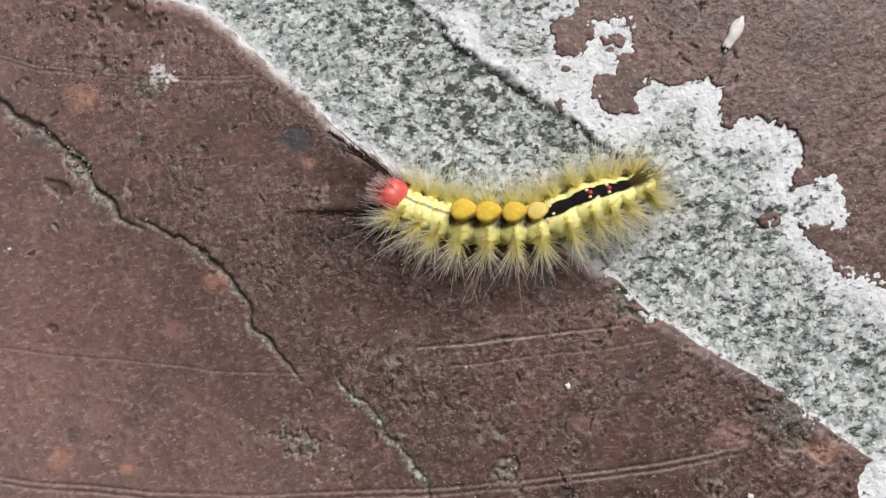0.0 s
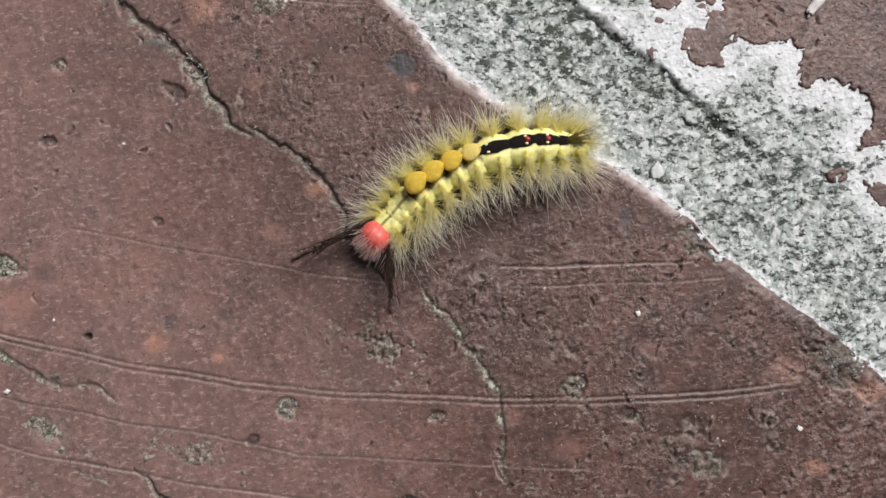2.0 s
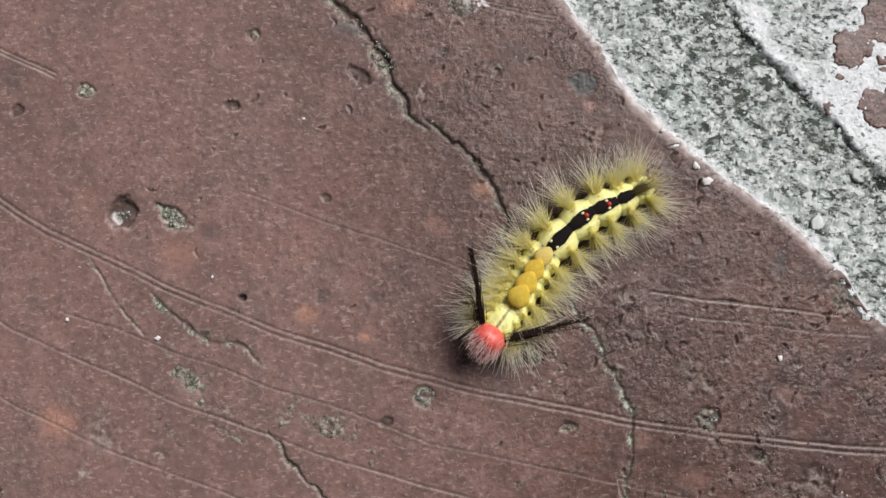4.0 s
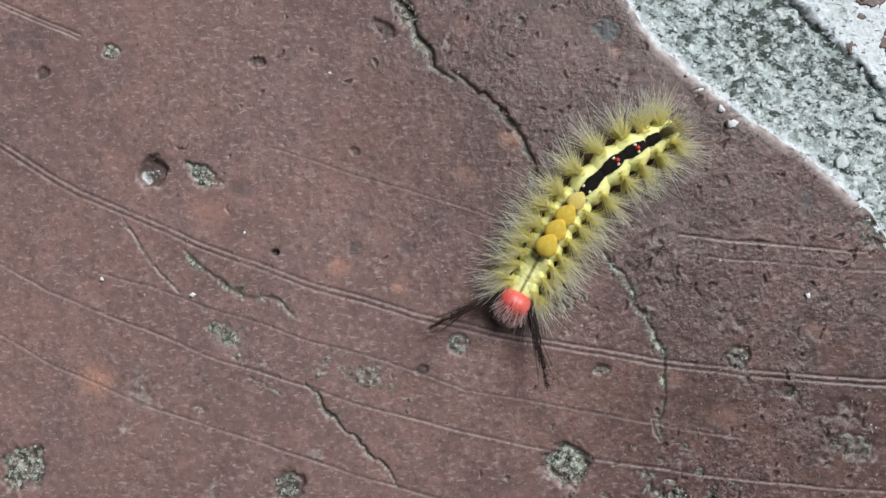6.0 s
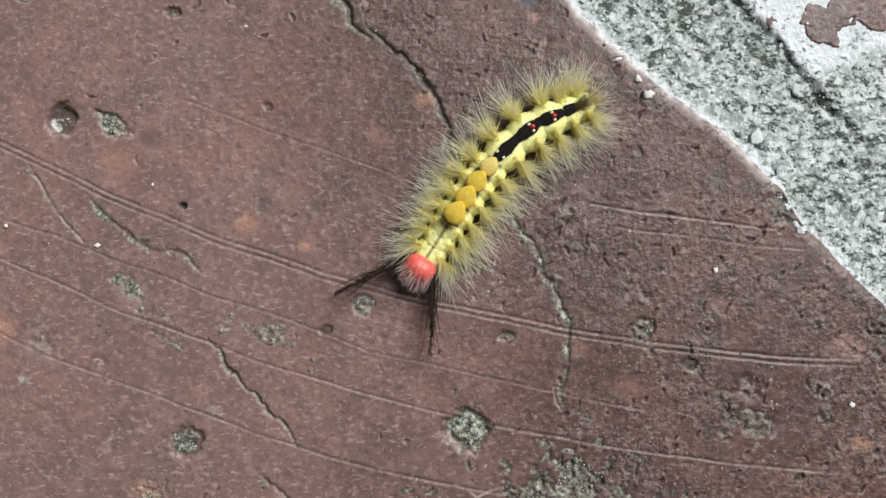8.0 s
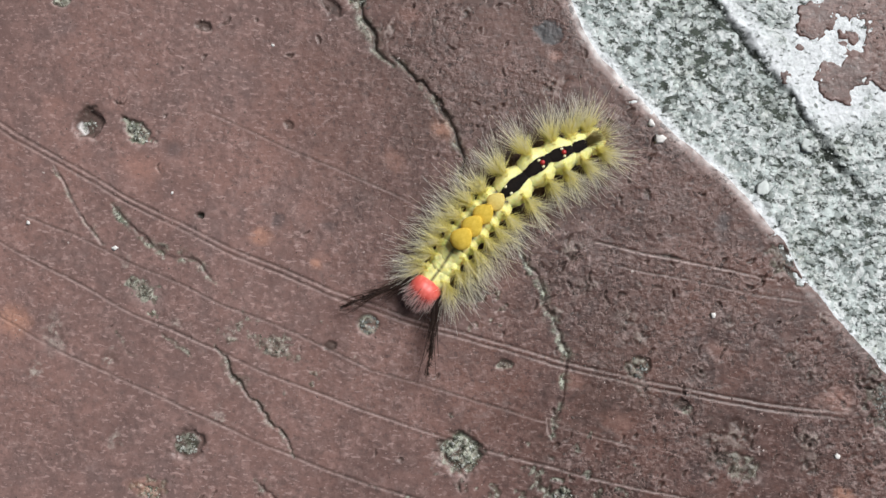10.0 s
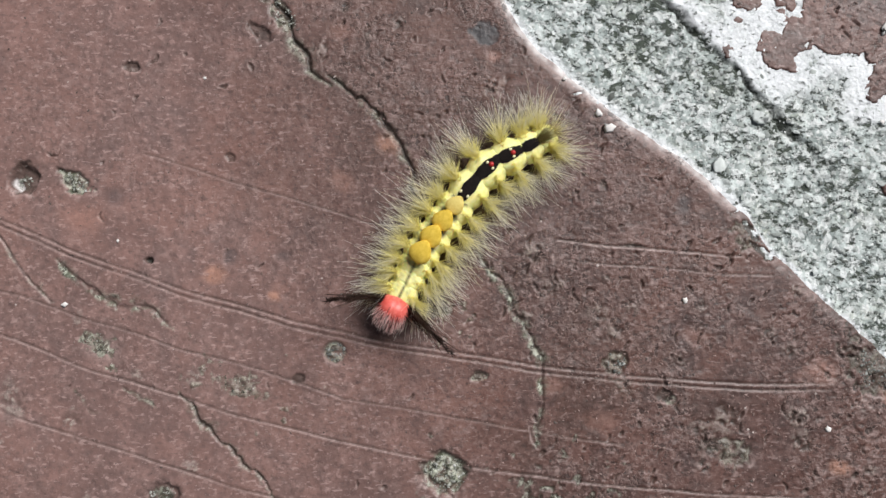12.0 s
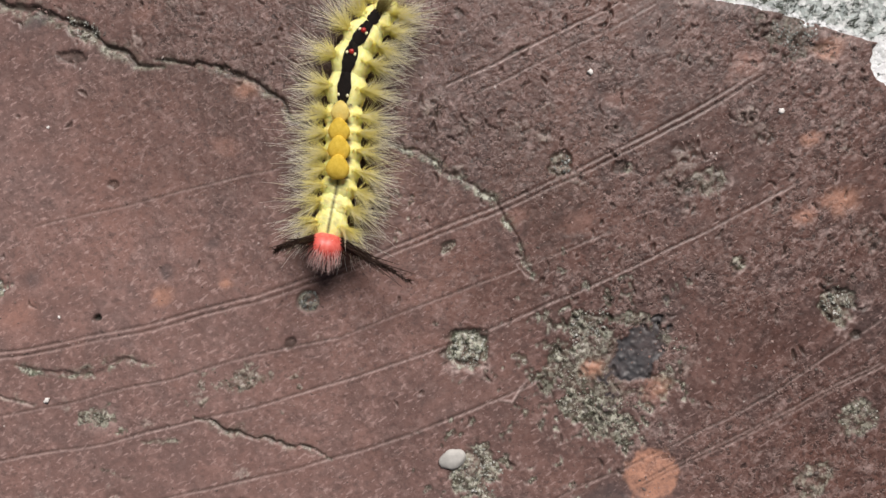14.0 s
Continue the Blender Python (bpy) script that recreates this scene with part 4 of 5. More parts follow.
def grow_lichen():
    """Crumbly grey-green crusts that fill the hollows of the coating."""
    for k, (cx, cy, rx, ry, turn, count, label) in enumerate((
            (5.0, -24.4, 2.6, 2.3, -20, 170, "round grey-white lichen crust in a dark-rimmed hollow"), (-8.5, -8.4, 1.2, 1.2, 0, 60, "small round grey lichen crust"),
            (-42.2, 15.3, 1.9, 1.0, -30, 60, "pointed pale green lichen crust in a hollow"), (-39.5, -6.1, 1.8, 1.3, -20, 90, "mottled green-grey lichen crust"),
            (-21.0, -12.4, 2.8, 1.0, -20, 80, "long thin green-grey lichen smear"), (-31.6, -26.2, 1.5, 1.4, 0, 80, "round pale grey lichen crust"),
            (-35.6, -33.2, 1.3, 1.1, 0, 60, "small dark green lichen crust"), (-66.5, -23.0, 2.6, 2.6, 0, 150, "round grey lichen crust"),
            (19.3, -30.0, 3.2, 1.8, 0, 170, "crumbly grey lichen crust on the edge of a dark patch"), (13.8, -36.8, 2.6, 3.4, 10, 200, "broad broken grey-green lichen crust beside a dark patch"),
            (17.2, -42.0, 4.2, 1.8, -10, 170, "crumbly green lichen crust below a dark patch"), (27.0, -36.4, 0.8, 3.0, 15, 60, "narrow grey lichen crust along a dark patch"),
            (-2.0, -37.8, 3.0, 2.6, 0, 190, "dark green lichen crust round a white stone"), (46.8, -44.5, 1.9, 1.8, 0, 110, "purple-grey lichen crust in a hollow"),
            (41.5, -57.7, 2.4, 1.9, 0, 120, "faint yellow-green lichen crust"), (27.6, -11.2, 1.3, 1.2, 0, 60, "dark grey lichen crust in a hollow"),
            (60.8, -12.8, 3.0, 2.5, -40, 170, "rough dark grey lichen crust at the edge of the coating"), (46.2, 5.0, 0.9, 2.0, 40, 60, "dusky grey lichen crust in a notch of the edge"),
            (-14.0, 36.4, 1.2, 2.2, 30, 80, "grey lichen crust along a crack"), (-49.6, 15.2, 1.3, 1.0, 30, 50, "white lichen crust in a deep hollow"))):
        rng = random.Random(40 + k)
        c, s = math.cos(radians(turn)), math.sin(radians(turn))
        places = []
        while len(places) < 1.3 * count:
            a, q = rng.uniform(0, 2 * math.pi), math.sqrt(rng.random())
            q *= 1 + 0.5 * noise.noise(Vector((3 * math.cos(a), 3 * math.sin(a), 7.3 * k)))
            u, v = rx * q * math.cos(a), ry * q * math.sin(a)
            x, y = cx + c * u - s * v, cy + s * u + c * v
            if k > 1 and noise.noise(Vector((x * 0.9, y * 0.9, k))) < (-0.02 if 7 < k < 12 else -0.16):
                continue
            size = 0.07 + (0.11 if k in (3, 4, 8, 9, 10, 11, 14) else 0.18) * rng.random() ** 2
            places.append((x, y, field("coat", x, y) - 0.02, size, 0.36))
        tagged(crumbs("lichen", places, DUSK if k in (1, 15, 16, 17) else OLIVE if k in (3, 4, 6, 9, 10, 11, 14) else LICHEN), label, "lichen", "lichen crusts", "stuff")


GRIT = grain_material("grit on the coating", ((0.0, (0.075, 0.047, 0.043)), (0.14, (0.16, 0.095, 0.084)), (0.52, (0.25, 0.16, 0.145)), (0.86, (0.36, 0.25, 0.23)), (0.985, (0.52, 0.44, 0.42))))


def sow_grit():
    """Specks of grit stuck to the coating, thick in the scabby part and thin elsewhere."""
    rng = random.Random(9)
    places = []
    while len(places) < 12000:
        x, y = rng.uniform(-74, 86), rng.uniform(-70, 62)
        edge = float(np.interp(y, [-70, -22, -10, 10, 27, 54, 70], [10, 18, 18, 4, -7, -30, -44]))
        if rng.random() > (0.30 if x < edge else 0.45 + 0.9 * noise.noise(Vector((x * 0.12, y * 0.12, 3)))):
            continue
        if not (-12 < x < 88 and -34 < y < 62 and field("deep", x, y) > -0.3):
            size = 0.05 + (0.12 if x < edge else 0.18) * rng.random() ** 2.2
            places.append((x, y, field("coat", x, y) + 0.02 * size, size, 0.5))
    crumbs("grit", places, GRIT, COATING, "fine pale grit stuck to the coating", 1.35)


sow_sand()
sow_grit()
grow_lichen()


# ---- the caterpillar ----
def strands(name, list_of, material, parent, label="", rings=3):
    """Tapered, slightly drooping hairs in one mesh. Each: root, way, length, thickness, droop (millimetres)."""
    verts, faces, along = [], [], []
    rng = random.Random(len(list_of))
    for root, way, length, thick, droop in list_of:
        way = way.normalized()
        bend, sway = rng.gauss(0, 0.07), rng.gauss(0, 0.025)
        side = way.cross(Vector((0.3, 0.2, 1.0))).normalized()
        up = way.cross(side)
        base = len(verts)
        for k in range(rings + 1):
            s = k / rings
            at = root + way * (length * s) + Vector((0, 0, -droop * length * s * s)) + side * (length * (bend * s * s + sway * math.sin(5 * s)))
            r = thick * (1 - 0.65 * s)
            for a in range(3):
                c = 2 * math.pi * a / 3
                along.append(s)
                verts.append((at + side * (r * math.cos(c)) + up * (r * math.sin(c))) * MM)
        for k in range(rings):
            for a in range(3):
                b = (a + 1) % 3
                faces.append((base + 3 * k + a, base + 3 * k + b, base + 3 * k + 3 + b, base + 3 * k + 3 + a))
    mesh = bpy.data.meshes.new(name)
    mesh.from_pydata(verts, [], faces)
    mesh.polygons.foreach_set("use_smooth", [True] * len(faces))
    mesh.attributes.new("along", "FLOAT", "POINT").data.foreach_set("value", along)
    mesh.materials.append(material)
    ob = new(name, mesh)
    ob.parent = parent
    return tagged(ob, label, kind="stuff")


def around(r, phi, x=0.0, tall=0.92):
    """A place on a body ring; phi from the back, positive to the left."""
    return Vector((x, r * math.sin(phi), r * tall * math.cos(phi)))


def spray(rng, root, way, count, spread, short, long, thick=0.03, droop=0.12):
    out = []
    for _ in range(count):
        wild = Vector((rng.gauss(0, 1), rng.gauss(0, 1), rng.gauss(0, 1))) * spread
        start = root + Vector((rng.gauss(0, 0.30), rng.gauss(0, 0.16), rng.gauss(0, 0.10)))
        out.append((start, way.normalized() + wild, rng.uniform(short, long), thick * rng.uniform(0.7, 1.2), droop * rng.uniform(0.2, 1.6)))
    return out


def body_ring(name, r, half, parent, rng, dark_back):
    """One body segment: a swollen ring with warts, a darker back and underside, and folds with painted shade."""
    bm = bmesh.new()
    dusky = bm.verts.layers.float.new("dusky")
    rows, cols, grid = 15, 36, []
    for i in range(rows):
        u = -1 + 2 * i / (rows - 1)
        line = []
        for j in range(cols):
            phi = 2 * math.pi * j / cols
            signed = phi if phi <= math.pi else phi - 2 * math.pi
            k = r * (1 - 0.15 * abs(u) ** 3.2)
            for at, amp in ((0.70, 0.20), (1.30, 0.26), (1.95, 0.15)):
                k += r * amp * math.exp(-(((abs(signed) - at) / 0.25) ** 2) - (u / 0.52) ** 2)
            k *= 1 + 0.05 * rng.uniform(-1, 1)
            v = bm.verts.new(around(k, phi, u * half) * MM)
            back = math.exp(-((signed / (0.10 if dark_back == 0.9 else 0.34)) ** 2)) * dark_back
            # side folds: dusky skin plus the shade between tufts, put into the colour
            fold_shade = max(0.0, (abs(u) - 0.50) / 0.3) * math.exp(-(((abs(signed) - 1.22) / 0.26) ** 2)) * (0.80 if dark_back == 0.5 else 0.40)
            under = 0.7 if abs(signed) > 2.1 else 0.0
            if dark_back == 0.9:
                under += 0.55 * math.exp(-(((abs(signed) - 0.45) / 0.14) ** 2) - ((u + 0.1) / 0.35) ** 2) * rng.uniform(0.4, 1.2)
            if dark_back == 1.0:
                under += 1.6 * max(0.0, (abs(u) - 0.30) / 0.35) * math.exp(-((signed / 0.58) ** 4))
            v[dusky] = min(1.0, back * (0.75 + 0.5 * rng.random()) + fold_shade + under)
            line.append(v)
        grid.append(line)
    for a, b in zip(grid, grid[1:]):
        for j in range(cols):
            bm.faces.new((a[j], a[(j + 1) % cols], b[(j + 1) % cols], b[j]))
    bm.faces.new(grid[0][::-1])
    bm.faces.new(grid[-1])
    bmesh.ops.recalc_face_normals(bm, faces=bm.faces)
    return part(name, bm, SKIN, parent)


def tuft(rng, root, way, fan, count, short, long, thick=0.039, wild=0.10):
    """Hairs that spring from one wart and open like a fan, level with the ground; the outer ones are shorter."""
    out = []
    locks = [rng.uniform(-1, 1) for _ in range(6)]
    for _ in range(count):
        a = rng.uniform(-1, 1) if rng.random() < 0.3 else rng.choice(locks) + rng.gauss(0, 0.06)
        turned = Matrix.Rotation(fan * a, 3, "Z") @ way.normalized()
        start = root + Vector((0.22 * a + rng.gauss(0, 0.08), rng.gauss(0, 0.12), rng.gauss(0, 0.14)))
        length = rng.uniform(short, long) * (1 - 0.18 * a * a)
        out.append((start, turned + Vector((rng.gauss(0, wild), rng.gauss(0, wild), rng.gauss(0.04, 1.8 * wild))), length, thick * rng.uniform(0.7, 1.2), rng.uniform(-0.05, 0.22)))
    return out


# how far the tufts of each segment lean to the front
LEAN = (0.95, 0.55, 0.30, 0.18, 0.08, 0.0, -0.08, -0.18, -0.22, -0.32, -0.6, -0.95)


def bristles(seg, r, half, rng, full, fore):
    """Hair tufts from the warts of one segment; fore tilts them to the front (or back)."""
    for sign in (1, -1):
        fringe, lemon = [], []
        for phi, count, short, long, lift, fan in ((1.25, 34, 2.6, 5.9, 0.25, 0.60), (1.60, 28, 2.4, 6.2, 0.04, 0.75), (0.95, 10, 1.4, 3.4, 0.7, 0.5), (1.95, 20, 2.0, 4.6, -0.22, 0.85)):
            root = around(r * 1.16, sign * phi)
            way = Vector((fore, sign * math.sin(min(phi, 1.5)), lift))
            fringe += tuft(rng, root, way, fan, int(count * full), short, long)
            fringe += tuft(rng, root, way, 1.2 * fan, 3, long, 1.3 * long, 0.032, 0.2)
        for phi, count, long in ((0.62, 14, 0.7), (0.90, 38, 1.5), (1.25, 110, 2.8), (1.55, 70, 3.0)):
            root = around(r * 1.12, sign * phi)
            way = Vector((fore, sign * (0.3 + math.sin(phi)), 0.3 + 0.5 * math.cos(phi)))
            lemon += tuft(rng, root, way, 0.95, int(count * full), 0.35, long, 0.040, 0.2)
        strands("bristle_tuft", fringe, BRISTLE, seg, "long pale yellow-white bristles", 4)
        strands("short_tuft", lemon, LEMON, seg, "short lemon yellow hair")


def tussock(seg, r, size, tall, rng, material, label):
    """The clipped brush of hair on the back: narrow at its foot, flared to a rounded top that runs to a point behind, leaning to the front."""
    lean = Matrix.Rotation(radians(14), 3, "Y")
    foot = Vector((-0.25, 0, r * 0.80))

    def skin(a, h):
        """A place on the brush, by the way round and the height from 0 (foot) to 1 (crown)."""
        flare = 0.40 + 0.62 * math.sin(min(h / 0.78, 1.0) * math.pi / 2)
        dome = 1.0 if h < 0.78 else math.sqrt(max(0.0, 1 - ((h - 0.78) / 0.22) ** 2))
        behind = max(0.0, -math.cos(a))
        x = math.cos(a) * (0.90 + 0.36 * behind)
        y = math.sin(a) * (1.0 - 0.18 * behind ** 1.5)
        return lean @ Vector((x * flare * dome * size, y * flare * dome * size, h * tall)) + foot

    bm = bmesh.new()
    rows, cols, grid = 17, 36, []
    for i in range(rows):
        h = i / (rows - 1) * 0.995
        line = []
        for j in range(cols):
            p = skin(2 * math.pi * j / cols, h)
            line.append(bm.verts.new((p + 0.03 * noise.noise_vector(p * 2.5)) * MM))
        grid.append(line)
    for low, high in zip(grid, grid[1:]):
        for j in range(cols):
            bm.faces.new((low[j], low[(j + 1) % cols], high[(j + 1) % cols], high[j]))
    bm.faces.new(grid[-1])
    bm.faces.new(grid[0][::-1])
    brush = part("tussock", bm, material, seg, label)
    nap = []
    for _ in range(420):
        a, h = rng.uniform(0, 2 * math.pi), rng.uniform(0.25, 0.86)
        p = skin(a, h)
        up = skin(a, min(h + 0.1, 1.0)) - skin(a, h - 0.1)
        out = Vector((math.cos(a), math.sin(a), 0.0))
        nap.append((p - 0.05 * out, lean @ Vector((0, 0, 0.5)) + 0.5 * up.normalized() + 0.35 * out + 0.15 * Vector((rng.gauss(0, 1), rng.gauss(0, 1), 0)), rng.uniform(0.14, 0.30), 0.018, 0.0))
    strands("nap", nap, BRUSH, brush, "short ochre hair", 2)
    return brush


def band(seg, r, half, wide, rng, dots, gland):
    """The black velvet stripe on the back, with its dots and gland."""
    bm = bmesh.new()
    rows = []
    for i in range(13):
        u = -1 + i / 6
        edge = wide * (0.80 + 0.20 * math.cos(math.pi * u * 0.92)) + rng.uniform(-0.07, 0.07)
        line = []
        for j in range(7):
            y = edge * (-1 + j / 3)
            k = r * (1 - 0.16 * abs(u) ** 3.2) * 0.94
            line.append(bm.verts.new(Vector((u * half, y, math.sqrt(max(0.1, k * k - 0.7 * y * y)) + 0.20 - 0.10 * abs(j - 3) / 3)) * MM))
        rows.append(line)
    for a, b in zip(rows, rows[1:]):
        for j in range(6):
            bm.faces.new((a[j], b[j], b[j + 1], a[j + 1]))
    bmesh.ops.solidify(bm, geom=bm.faces[:], thickness=0.12 * MM)
    bmesh.ops.recalc_face_normals(bm, faces=bm.faces)
    part("dorsal_band", bm, VELVET, seg, "velvet black stripe along the back")
    for x, y in dots:
        dot = bmesh.new()
        bmesh.ops.create_uvsphere(dot, u_segments=10, v_segments=6, radius=0.19 * MM, matrix=Matrix.Translation(Vector((x, y, r * 0.93 + 0.14)) * MM) @ Matrix.Diagonal((1.2, 0.9, 0.7, 1)))
        part("dot", dot, CREAM, seg, "tiny cream dot")
    if gland:
        g = bmesh.new()
        bmesh.ops.create_uvsphere(g, u_segments=16, v_segments=10, radius=0.34 * MM, matrix=Matrix.Translation(Vector((gland, 0, r * 0.92 + 0.20)) * MM) @ Matrix.Diagonal((1.0, 0.95, 0.75, 1)))
        part("gland", g, GLAND, seg, "small glossy red gland")


def head_capsule(parent, rng):
    bm = bmesh.new()
    bmesh.ops.create_uvsphere(bm, u_segments=40, v_segments=24, radius=1.0)
    for v in bm.verts:
        c = v.co
        groove = 0.07 * math.exp(-((c.y / 0.10) ** 2)) * (1 if c.z > -0.2 else 0)
        lobe = 1 + 0.04 * math.exp(-(((abs(c.y) - 0.5) / 0.35) ** 2)) * max(0.0, c.z)
        v.co = Vector((c.x * 1.45, c.y * 1.78, c.z * 1.75)) * (lobe - 0.3 * groove) * 1.22 * MM
    bmesh.ops.rotate(bm, verts=bm.verts, cent=(0, 0, 0), matrix=Matrix.Rotation(radians(25), 3, "Y"))
    head = part("head", bm, CORAL, parent, "glossy coral red head capsule")
    tilt = Matrix.Rotation(radians(25), 3, "Y")
    for count, name, material, label, thick in ((230, "face_hair", ROSE, "fine pale rose hair", 0.046), (46, "dark_hair", SOOT, "dark bristles on the face", 0.040)):
        face = []
        for _ in range(count):
            out = Vector((rng.uniform(-0.1, 0.85), rng.gauss(0, 0.42), rng.uniform(0.15, 1.0))).normalized()
            root = tilt @ Vector((out.x * 1.77, out.y * 2.16, out.z * 2.13))
            ahead = Vector((1.0, 0.35 * out.y + rng.gauss(0, 0.14), -0.25))
            face.append((root, ahead - out * (0.8 * ahead.dot(out)) + 0.16 * out, rng.uniform(0.8, 2.1), thick, 0.04))
        strands(name, face, material, head, label)
    jaws = bmesh.new()
    bmesh.ops.create_uvsphere(jaws, u_segments=20, v_segments=12, radius=0.75 * MM, matrix=Matrix.Translation(Vector((1.15, 0, -0.95)) * MM) @ Matrix.Diagonal((0.9, 1.25, 0.8, 1)))
    part("jaws", jaws, VELVET, head, "dark mouthparts")
    return head


def plume(parent, rng):
    """A long black hair pencil with a clubbed, feathery tip, along +x from its root."""
    hairs = []
    for k in range(15):
        reach = 10.8 * (1 - (0.0 if k < 3 else 0.62) * rng.random())
        start = Vector((0, rng.gauss(0, 0.30), rng.gauss(0, 0.25)))
        way = Vector((1, -start.y / 12 + rng.gauss(0, 0.016), -start.z / 12 + rng.gauss(0, 0.016)))
        hairs.append((start, way, reach, 0.105, 0.03))
        for q in range(50):
            s = reach * (1 - 0.9 * rng.random() ** 1.5)
            hairs.append((start + way * s + Vector((0, 0, -0.03 * s * s / reach)), Vector((1.0, rng.gauss(0, 0.6), rng.gauss(0, 0.6))), rng.uniform(0.12, 0.26) + 0.40 * (s > 0.82 * reach), 0.046, 0.0))
    for k in range(80):
        hairs.append((Vector((rng.uniform(-0.3, 0.6), rng.gauss(0, 0.32), rng.gauss(-0.2, 0.32))), Vector((1, rng.gauss(0, 0.09), rng.gauss(-0.04, 0.08))), rng.uniform(1.5, 7.0), 0.040, 0.05))
    return strands("hair_pencil", hairs, SOOT, parent, "long black feathery hair pencil", 2)


# along the body, from the middle of the head: place, half length, radius
RINGS = [(1.95, 1.95, 1.72), (4.1, 1.3, 1.85), (5.9, 1.35, 1.98), (7.9, 1.45, 2.08), (10.2, 1.5, 2.12), (12.5, 1.5, 2.12), (14.8, 1.6, 2.10),
         (17.9, 2.0, 2.20), (21.4, 2.0, 2.18), (24.6, 1.8, 2.08), (27.2, 1.5, 1.85), (29.3, 1.35, 1.55)]
KNOTS = (0.0, 2.5, 7.9, 14.8, 22.0, 27.5, 30.8)


def build_caterpillar():
    rng = random.Random(12)
    animal = new("caterpillar")
    tagged(animal, "hairy yellow tussock caterpillar with red head and black stripe", "caterpillar")
    rings = []
    for k, (s, half, r) in enumerate(RINGS):
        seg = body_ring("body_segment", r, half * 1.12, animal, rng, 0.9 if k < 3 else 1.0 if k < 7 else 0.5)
        bristles(seg, r, half, rng, 0.85 if k < 2 else 1.0 if k < 7 else 1.25, LEAN[k])
        if k == 0:
            for sign in (1, -1):
                fan = spray(rng, Vector((0.6, sign * 1.5, 0.2)), Vector((0.8, sign * 1.0, 0.0)), 60, 0.34, 2.2, 5.4, 0.038)
                strands("collar_tuft", fan, BRISTLE, seg, "pale bristles fanning past the head")
        if 3 <= k <= 6:
            tussock(seg, r, (1.40, 1.36, 1.30, 1.14)[k - 3], (2.2, 2.05, 1.9, 1.5)[k - 3], rng, *((CUSHION, "dense ochre yellow brush of hair") if k < 6 else (CREAM_CUSHION, "pale cream-yellow brush of hair")))
        if 7 <= k <= 10:
            dots = {7: [(1.0, 0.55), (1.0, -0.55)], 8: [(-0.5, 0.5), (-0.5, -0.5)], 9: [(-0.5, 0.5), (-0.5, -0.5)], 10: []}[k]
            band(seg, r, half * 1.06, 0.86 if k < 10 else 0.74, rng, dots, {8: -0.7, 9: -0.6}.get(k, 0))
        if k == 11:
            tail = spray(rng, Vector((1.5, 0, 1.5)), Vector((-1, 0, 0.42)), 190, 0.20, 1.4, 4.2, 0.035, 0.1)
            strands("tail_pencil", tail, TAWNY, seg, "olive brown tail hair")
            back = spray(rng, Vector((-0.9, 0, 0.4)), Vector((-1, 0, 0.25)), 130, 0.55, 2.4, 5.2, 0.026)
            strands("bristle_tuft", back, BRISTLE, seg, "long pale yellow-white bristles")
        rings.append(seg)
    head = head_capsule(animal, rng)
    return animal, head, rings, plume(animal, rng), plume(animal, rng)


CATERPILLAR, HEAD, SEGMENTS, PLUME_LEFT, PLUME_RIGHT = build_caterpillar()


# ---- movement ----
def curve_at(points, s):
    """Where a smooth line through the points at KNOTS is, and which way it runs (towards the head)."""
    slopes = []
    last = len(KNOTS) - 1
    for k in range(last + 1):
        a, b = max(k - 1, 0), min(k + 1, last)
        slopes.append((points[b] - points[a]) / (KNOTS[b] - KNOTS[a]))
    k = max(i for i in range(last) if KNOTS[i] <= s)
    h = KNOTS[k + 1] - KNOTS[k]
    u = (s - KNOTS[k]) / h
    p, q, m, n = points[k], points[k + 1], slopes[k] * h, slopes[k + 1] * h
    at = (2 * u**3 - 3 * u**2 + 1) * p + (u**3 - 2 * u**2 + u) * m + (3 * u**2 - 2 * u**3) * q + (u**3 - u**2) * n
    way = ((6 * u**2 - 6 * u) * p + (3 * u**2 - 4 * u + 1) * m + (6 * u - 6 * u**2) * q + (3 * u**2 - 2 * u) * n) / h
    return at, math.degrees(math.atan2(-way.y, -way.x))


TRACKS = {ob: [] for ob in (CATERPILLAR, HEAD, PLUME_LEFT, PLUME_RIGHT, *SEGMENTS)}


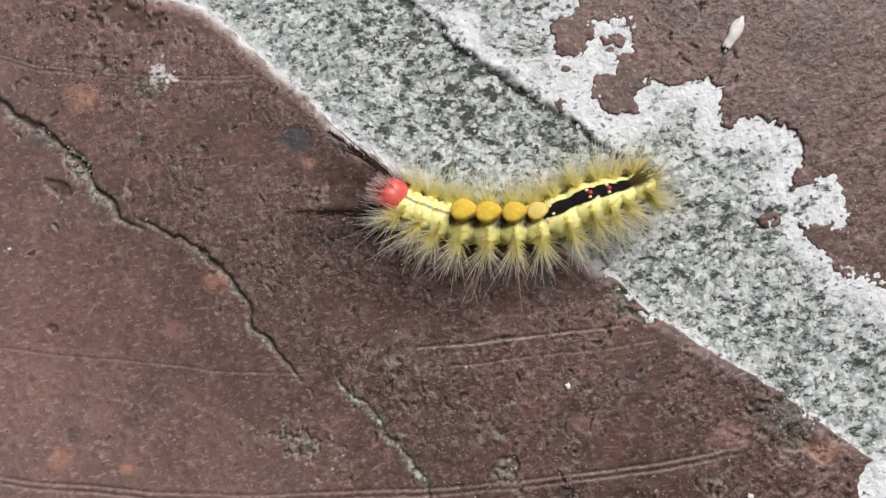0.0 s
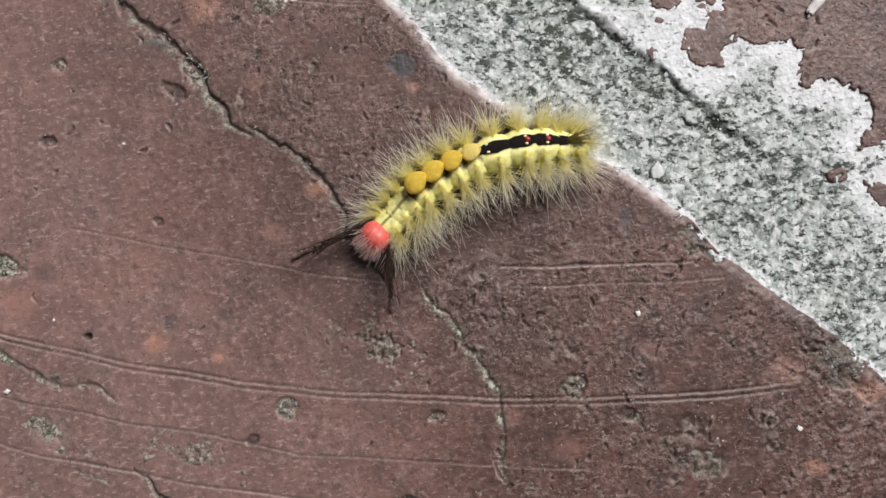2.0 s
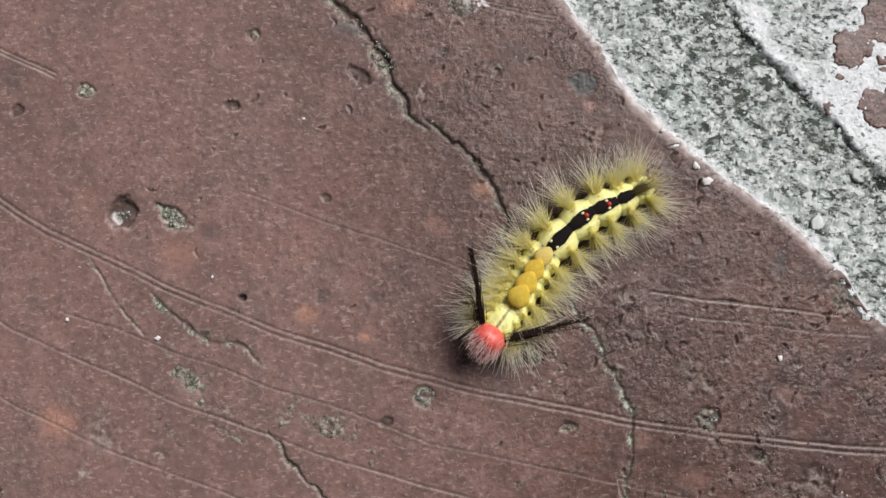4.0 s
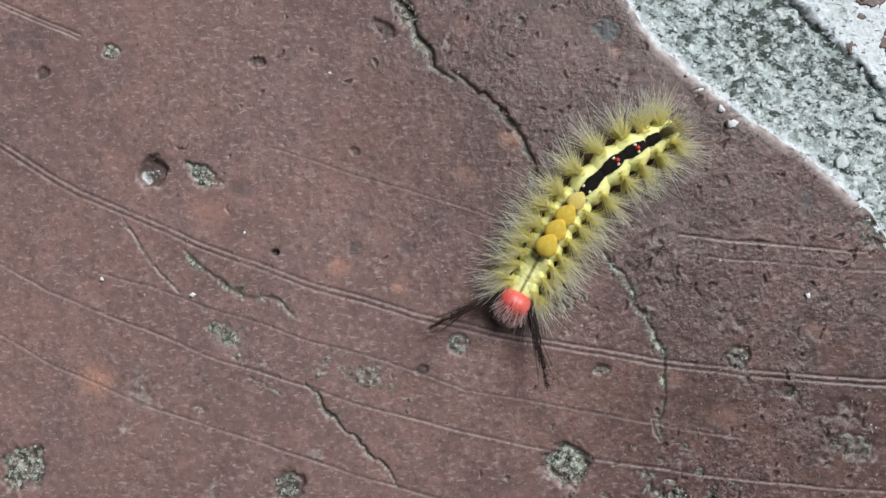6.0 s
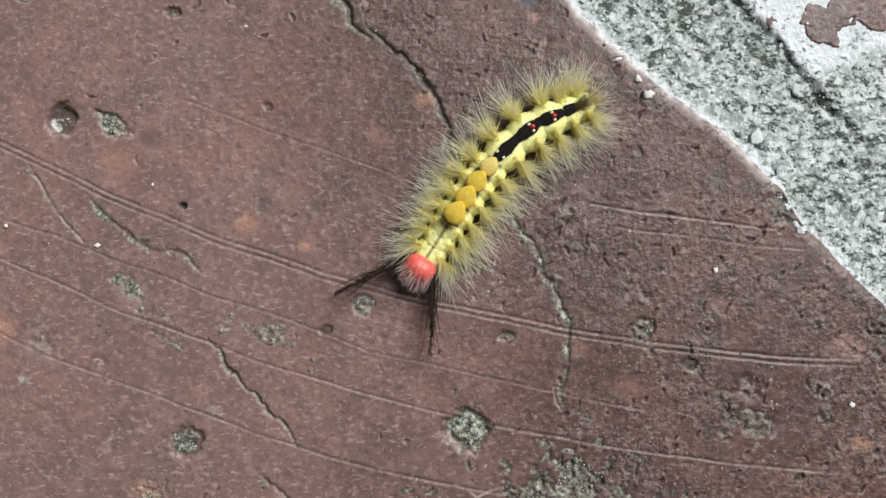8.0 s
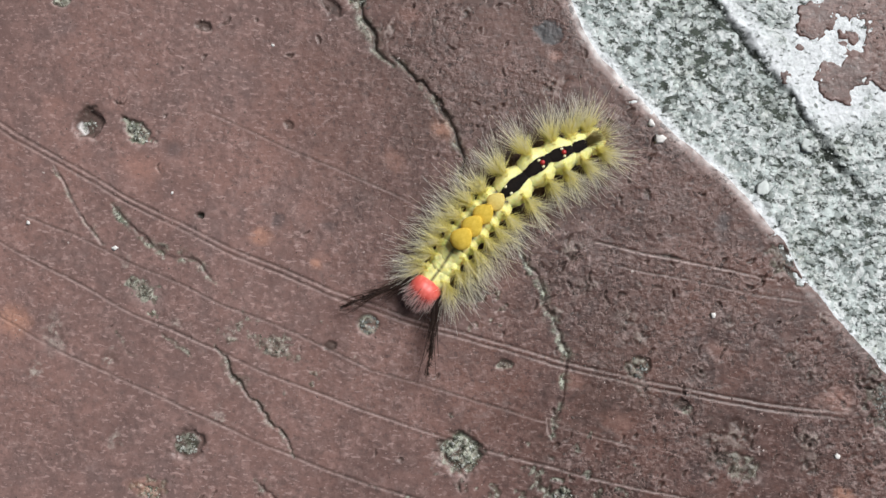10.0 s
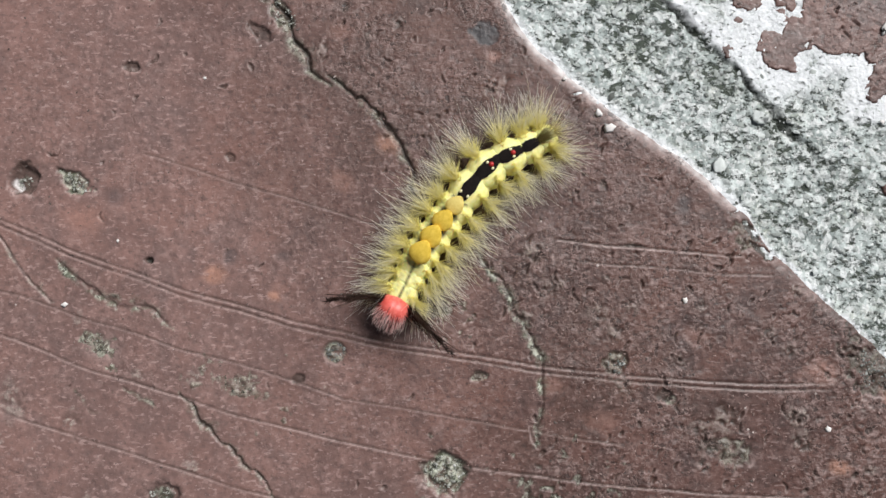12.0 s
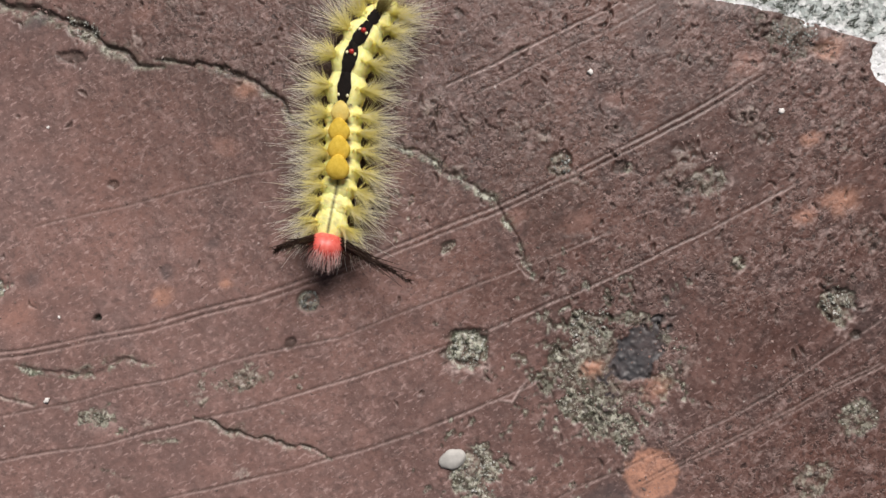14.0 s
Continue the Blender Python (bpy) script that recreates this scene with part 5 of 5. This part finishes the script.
def crawl(t, head, neck, brush, waist, spot, stripe_end, tail, left, right, lean, lift=0.0):
    """One moment: the middle line of the body on the ground, how each hair pencil stands off the head's course (round, up), the lean, and the head's height off the ground."""
    points = [Vector(p) for p in (head, neck, brush, waist, spot, stripe_end, tail)]

    def stand(s, z):
        at, course = curve_at(points, s)
        return pose(at.x * MM, at.y * MM, z * MM, lean, 0, course)

    whole = stand(14.8, 0)
    home = whole.inverted()
    TRACKS[CATERPILLAR].append((t, whole))
    for (s, half, r), seg in zip(RINGS, SEGMENTS):
        TRACKS[seg].append((t, home @ stand(s, 0.93 * r + 0.12 + lift * max(0.0, 1 - s / 9.0))))
    way = (points[0] - points[1]).normalized()
    course = math.degrees(math.atan2(way.y, way.x))
    skull = pose((head[0] + 0.4 * way.x) * MM, (head[1] + 0.4 * way.y) * MM, (2.1 + lift) * MM, 0.5 * lean, -6 * lift, course)
    TRACKS[HEAD].append((t, home @ skull))
    for ob, side, (turn, rise) in ((PLUME_LEFT, 1, left), (PLUME_RIGHT, -1, right)):
        a, e = radians(turn), radians(rise)
        aim = Vector((math.cos(e) * math.cos(a), math.cos(e) * math.sin(a), math.sin(e)))
        spin = Vector((1, 0, 0)).rotation_difference(aim).to_matrix().to_4x4()
        place = pose(head[0] * MM, head[1] * MM, (2.3 + lift) * MM, 0, 0, course)
        TRACKS[ob].append((t, home @ place @ Matrix.Translation(Vector((-0.4, side * 1.5, 0)) * MM) @ spin))


def motions():
    crawl(0.0, (22.8, 22.6), (24.3, 21.1), (29.4, 17.8), (37.8, 15.8), (44.2, 16.6), (48.0, 16.8), (52.8, 17.5), (32, 13), (-6, 10), 28)
    crawl(0.5, (17.6, 22.8), (19.9, 22.0), (24.8, 20.2), (32.3, 17.8), (40.4, 16.6), (43.8, 16.0), (49.0, 15.7), (27, 14), (-24, 20), 22)
    crawl(1.0, (13.2, 22.1), (15.6, 21.8), (20.7, 21.2), (27.8, 19.4), (34.8, 17.7), (39.8, 16.4), (44.3, 15.9), (46, 35), (-22, 16), 22)
    crawl(1.5, (9.7, 17.2), (12.0, 18.0), (16.8, 19.8), (24.2, 20.0), (30.9, 19.3), (34.8, 18.1), (40.3, 17.3), (38, 42), (-33, 16), 20)
    crawl(2.0, (6.6, 11.4), (8.5, 12.8), (12.5, 15.7), (19.4, 18.4), (26.2, 19.1), (30.4, 18.6), (34.0, 18.2), (49, 38), (-20, 12), 18)
    crawl(2.5, (5.2, 6.3), (6.5, 8.3), (9.3, 12.7), (15.0, 17.0), (21.9, 19.2), (26.6, 18.9), (31.1, 19.5), (48, 45), (-30, 11), 12)
    crawl(3.0, (3.7, 0.8), (4.8, 3.0), (7.1, 7.5), (11.1, 13.4), (16.7, 17.8), (21.7, 18.9), (27.3, 20.4), (40, 36), (-36, 31), 5)
    crawl(3.5, (0.0, -0.7), (1.4, 1.3), (4.4, 5.4), (8.7, 10.7), (13.7, 15.9), (17.8, 17.7), (21.2, 19.8), (50, 54), (-61, 48), 0)
    crawl(4.0, (0.0, -0.3), (1.1, 1.2), (3.5, 4.5), (6.6, 9.4), (12.0, 14.5), (17.2, 17.0), (21.0, 19.1), (141, 8), (-138, 33), 0, 2.6)
    crawl(4.2, (-0.4, -2.8), (0.8, -0.6), (3.4, 4.0), (7.0, 8.9), (12.4, 14.4), (17.3, 16.9), (20.8, 18.7), (113, 50), (-124, 56), 0, 2.6)
    crawl(6.5, (-1.1, -2.8), (0.1, -0.7), (2.8, 3.8), (6.8, 9.4), (12.2, 14.4), (17.0, 17.0), (20.5, 18.9), (31, 9), (-33, 4), 0)
    crawl(7.0, (-1.1, -3.0), (0.2, -0.9), (3.0, 3.6), (7.2, 9.3), (12.5, 14.6), (17.3, 16.8), (21.0, 18.7), (32, 9), (-32, 7), 0)
    crawl(7.5, (-0.9, -3.1), (0.4, -0.9), (3.1, 3.7), (7.1, 9.2), (12.6, 14.3), (17.3, 16.7), (20.7, 18.5), (29, 7), (-37, 9), 0)
    crawl(8.0, (-0.8, -3.0), (0.5, -1.0), (3.3, 3.3), (7.4, 9.1), (12.8, 14.2), (17.6, 16.6), (20.6, 18.1), (31, 7), (-31, 9), 0)
    crawl(10.5, (-1.0, -2.5), (0.3, -0.5), (3.0, 3.9), (6.9, 8.8), (12.5, 14.4), (17.2, 17.1), (20.5, 19.2), (30, 6), (-32, 10), 0)
    crawl(11.0, (-0.7, -2.5), (0.6, -0.5), (3.4, 3.8), (7.5, 9.2), (12.4, 14.4), (17.3, 16.6), (20.9, 18.5), (32, 6), (-32, 10), 2)
    crawl(11.5, (-0.7, -2.3), (0.5, -0.3), (3.1, 3.8), (7.3, 9.1), (12.3, 14.6), (17.2, 16.8), (20.1, 18.4), (42, 25), (-36, 39), 0)
    crawl(12.0, (-0.2, -2.5), (0.9, -0.5), (3.3, 3.9), (7.7, 9.5), (12.4, 14.5), (17.6, 17.0), (21.0, 18.9), (76, 48), (-65, 59), 0, 0.8)
    crawl(12.5, (0.7, -1.9), (1.9, 0.1), (4.4, 4.2), (8.1, 9.7), (13.5, 14.7), (18.5, 16.9), (21.6, 19.2), (116, 36), (-108, 66), 0, 1.8)
    crawl(12.7, (0.9, -2.6), (2.0, -0.5), (4.2, 4.0), (8.2, 8.9), (13.2, 14.2), (18.1, 16.9), (21.3, 18.0), (120, 30), (-122, 66), 0, 1.8)
    crawl(13.0, (2.2, -5.0), (2.9, -1.1), (4.6, 2.8), (8.2, 8.7), (13.5, 14.2), (18.4, 16.5), (21.6, 18.2), (65, 26), (-23, 59), 0, 1.6)
    crawl(13.5, (4.3, -6.0), (4.3, -1.9), (5.2, 2.2), (8.0, 8.3), (13.1, 13.7), (18.0, 15.6), (21.2, 17.4), (82, 11), (-148, 83), 0, 2.0)
    crawl(14.0, (-2.0, -3.8), (-0.0, -1.7), (4.2, 2.8), (8.0, 8.3), (13.0, 13.8), (17.7, 16.1), (20.7, 17.3), (74, 26), (-52, 77), 0, 1.6)
    for ob, rows in TRACKS.items():
        full = rows[:1]
        for (t, a), (u, b) in zip(rows, rows[1:]):
            if a.to_quaternion().rotation_difference(b.to_quaternion()).angle > radians(50):
                full.append(((t + u) / 2, a.lerp(b, 0.5)))
            full.append((u, b))
        walk(ob, full)


motions()
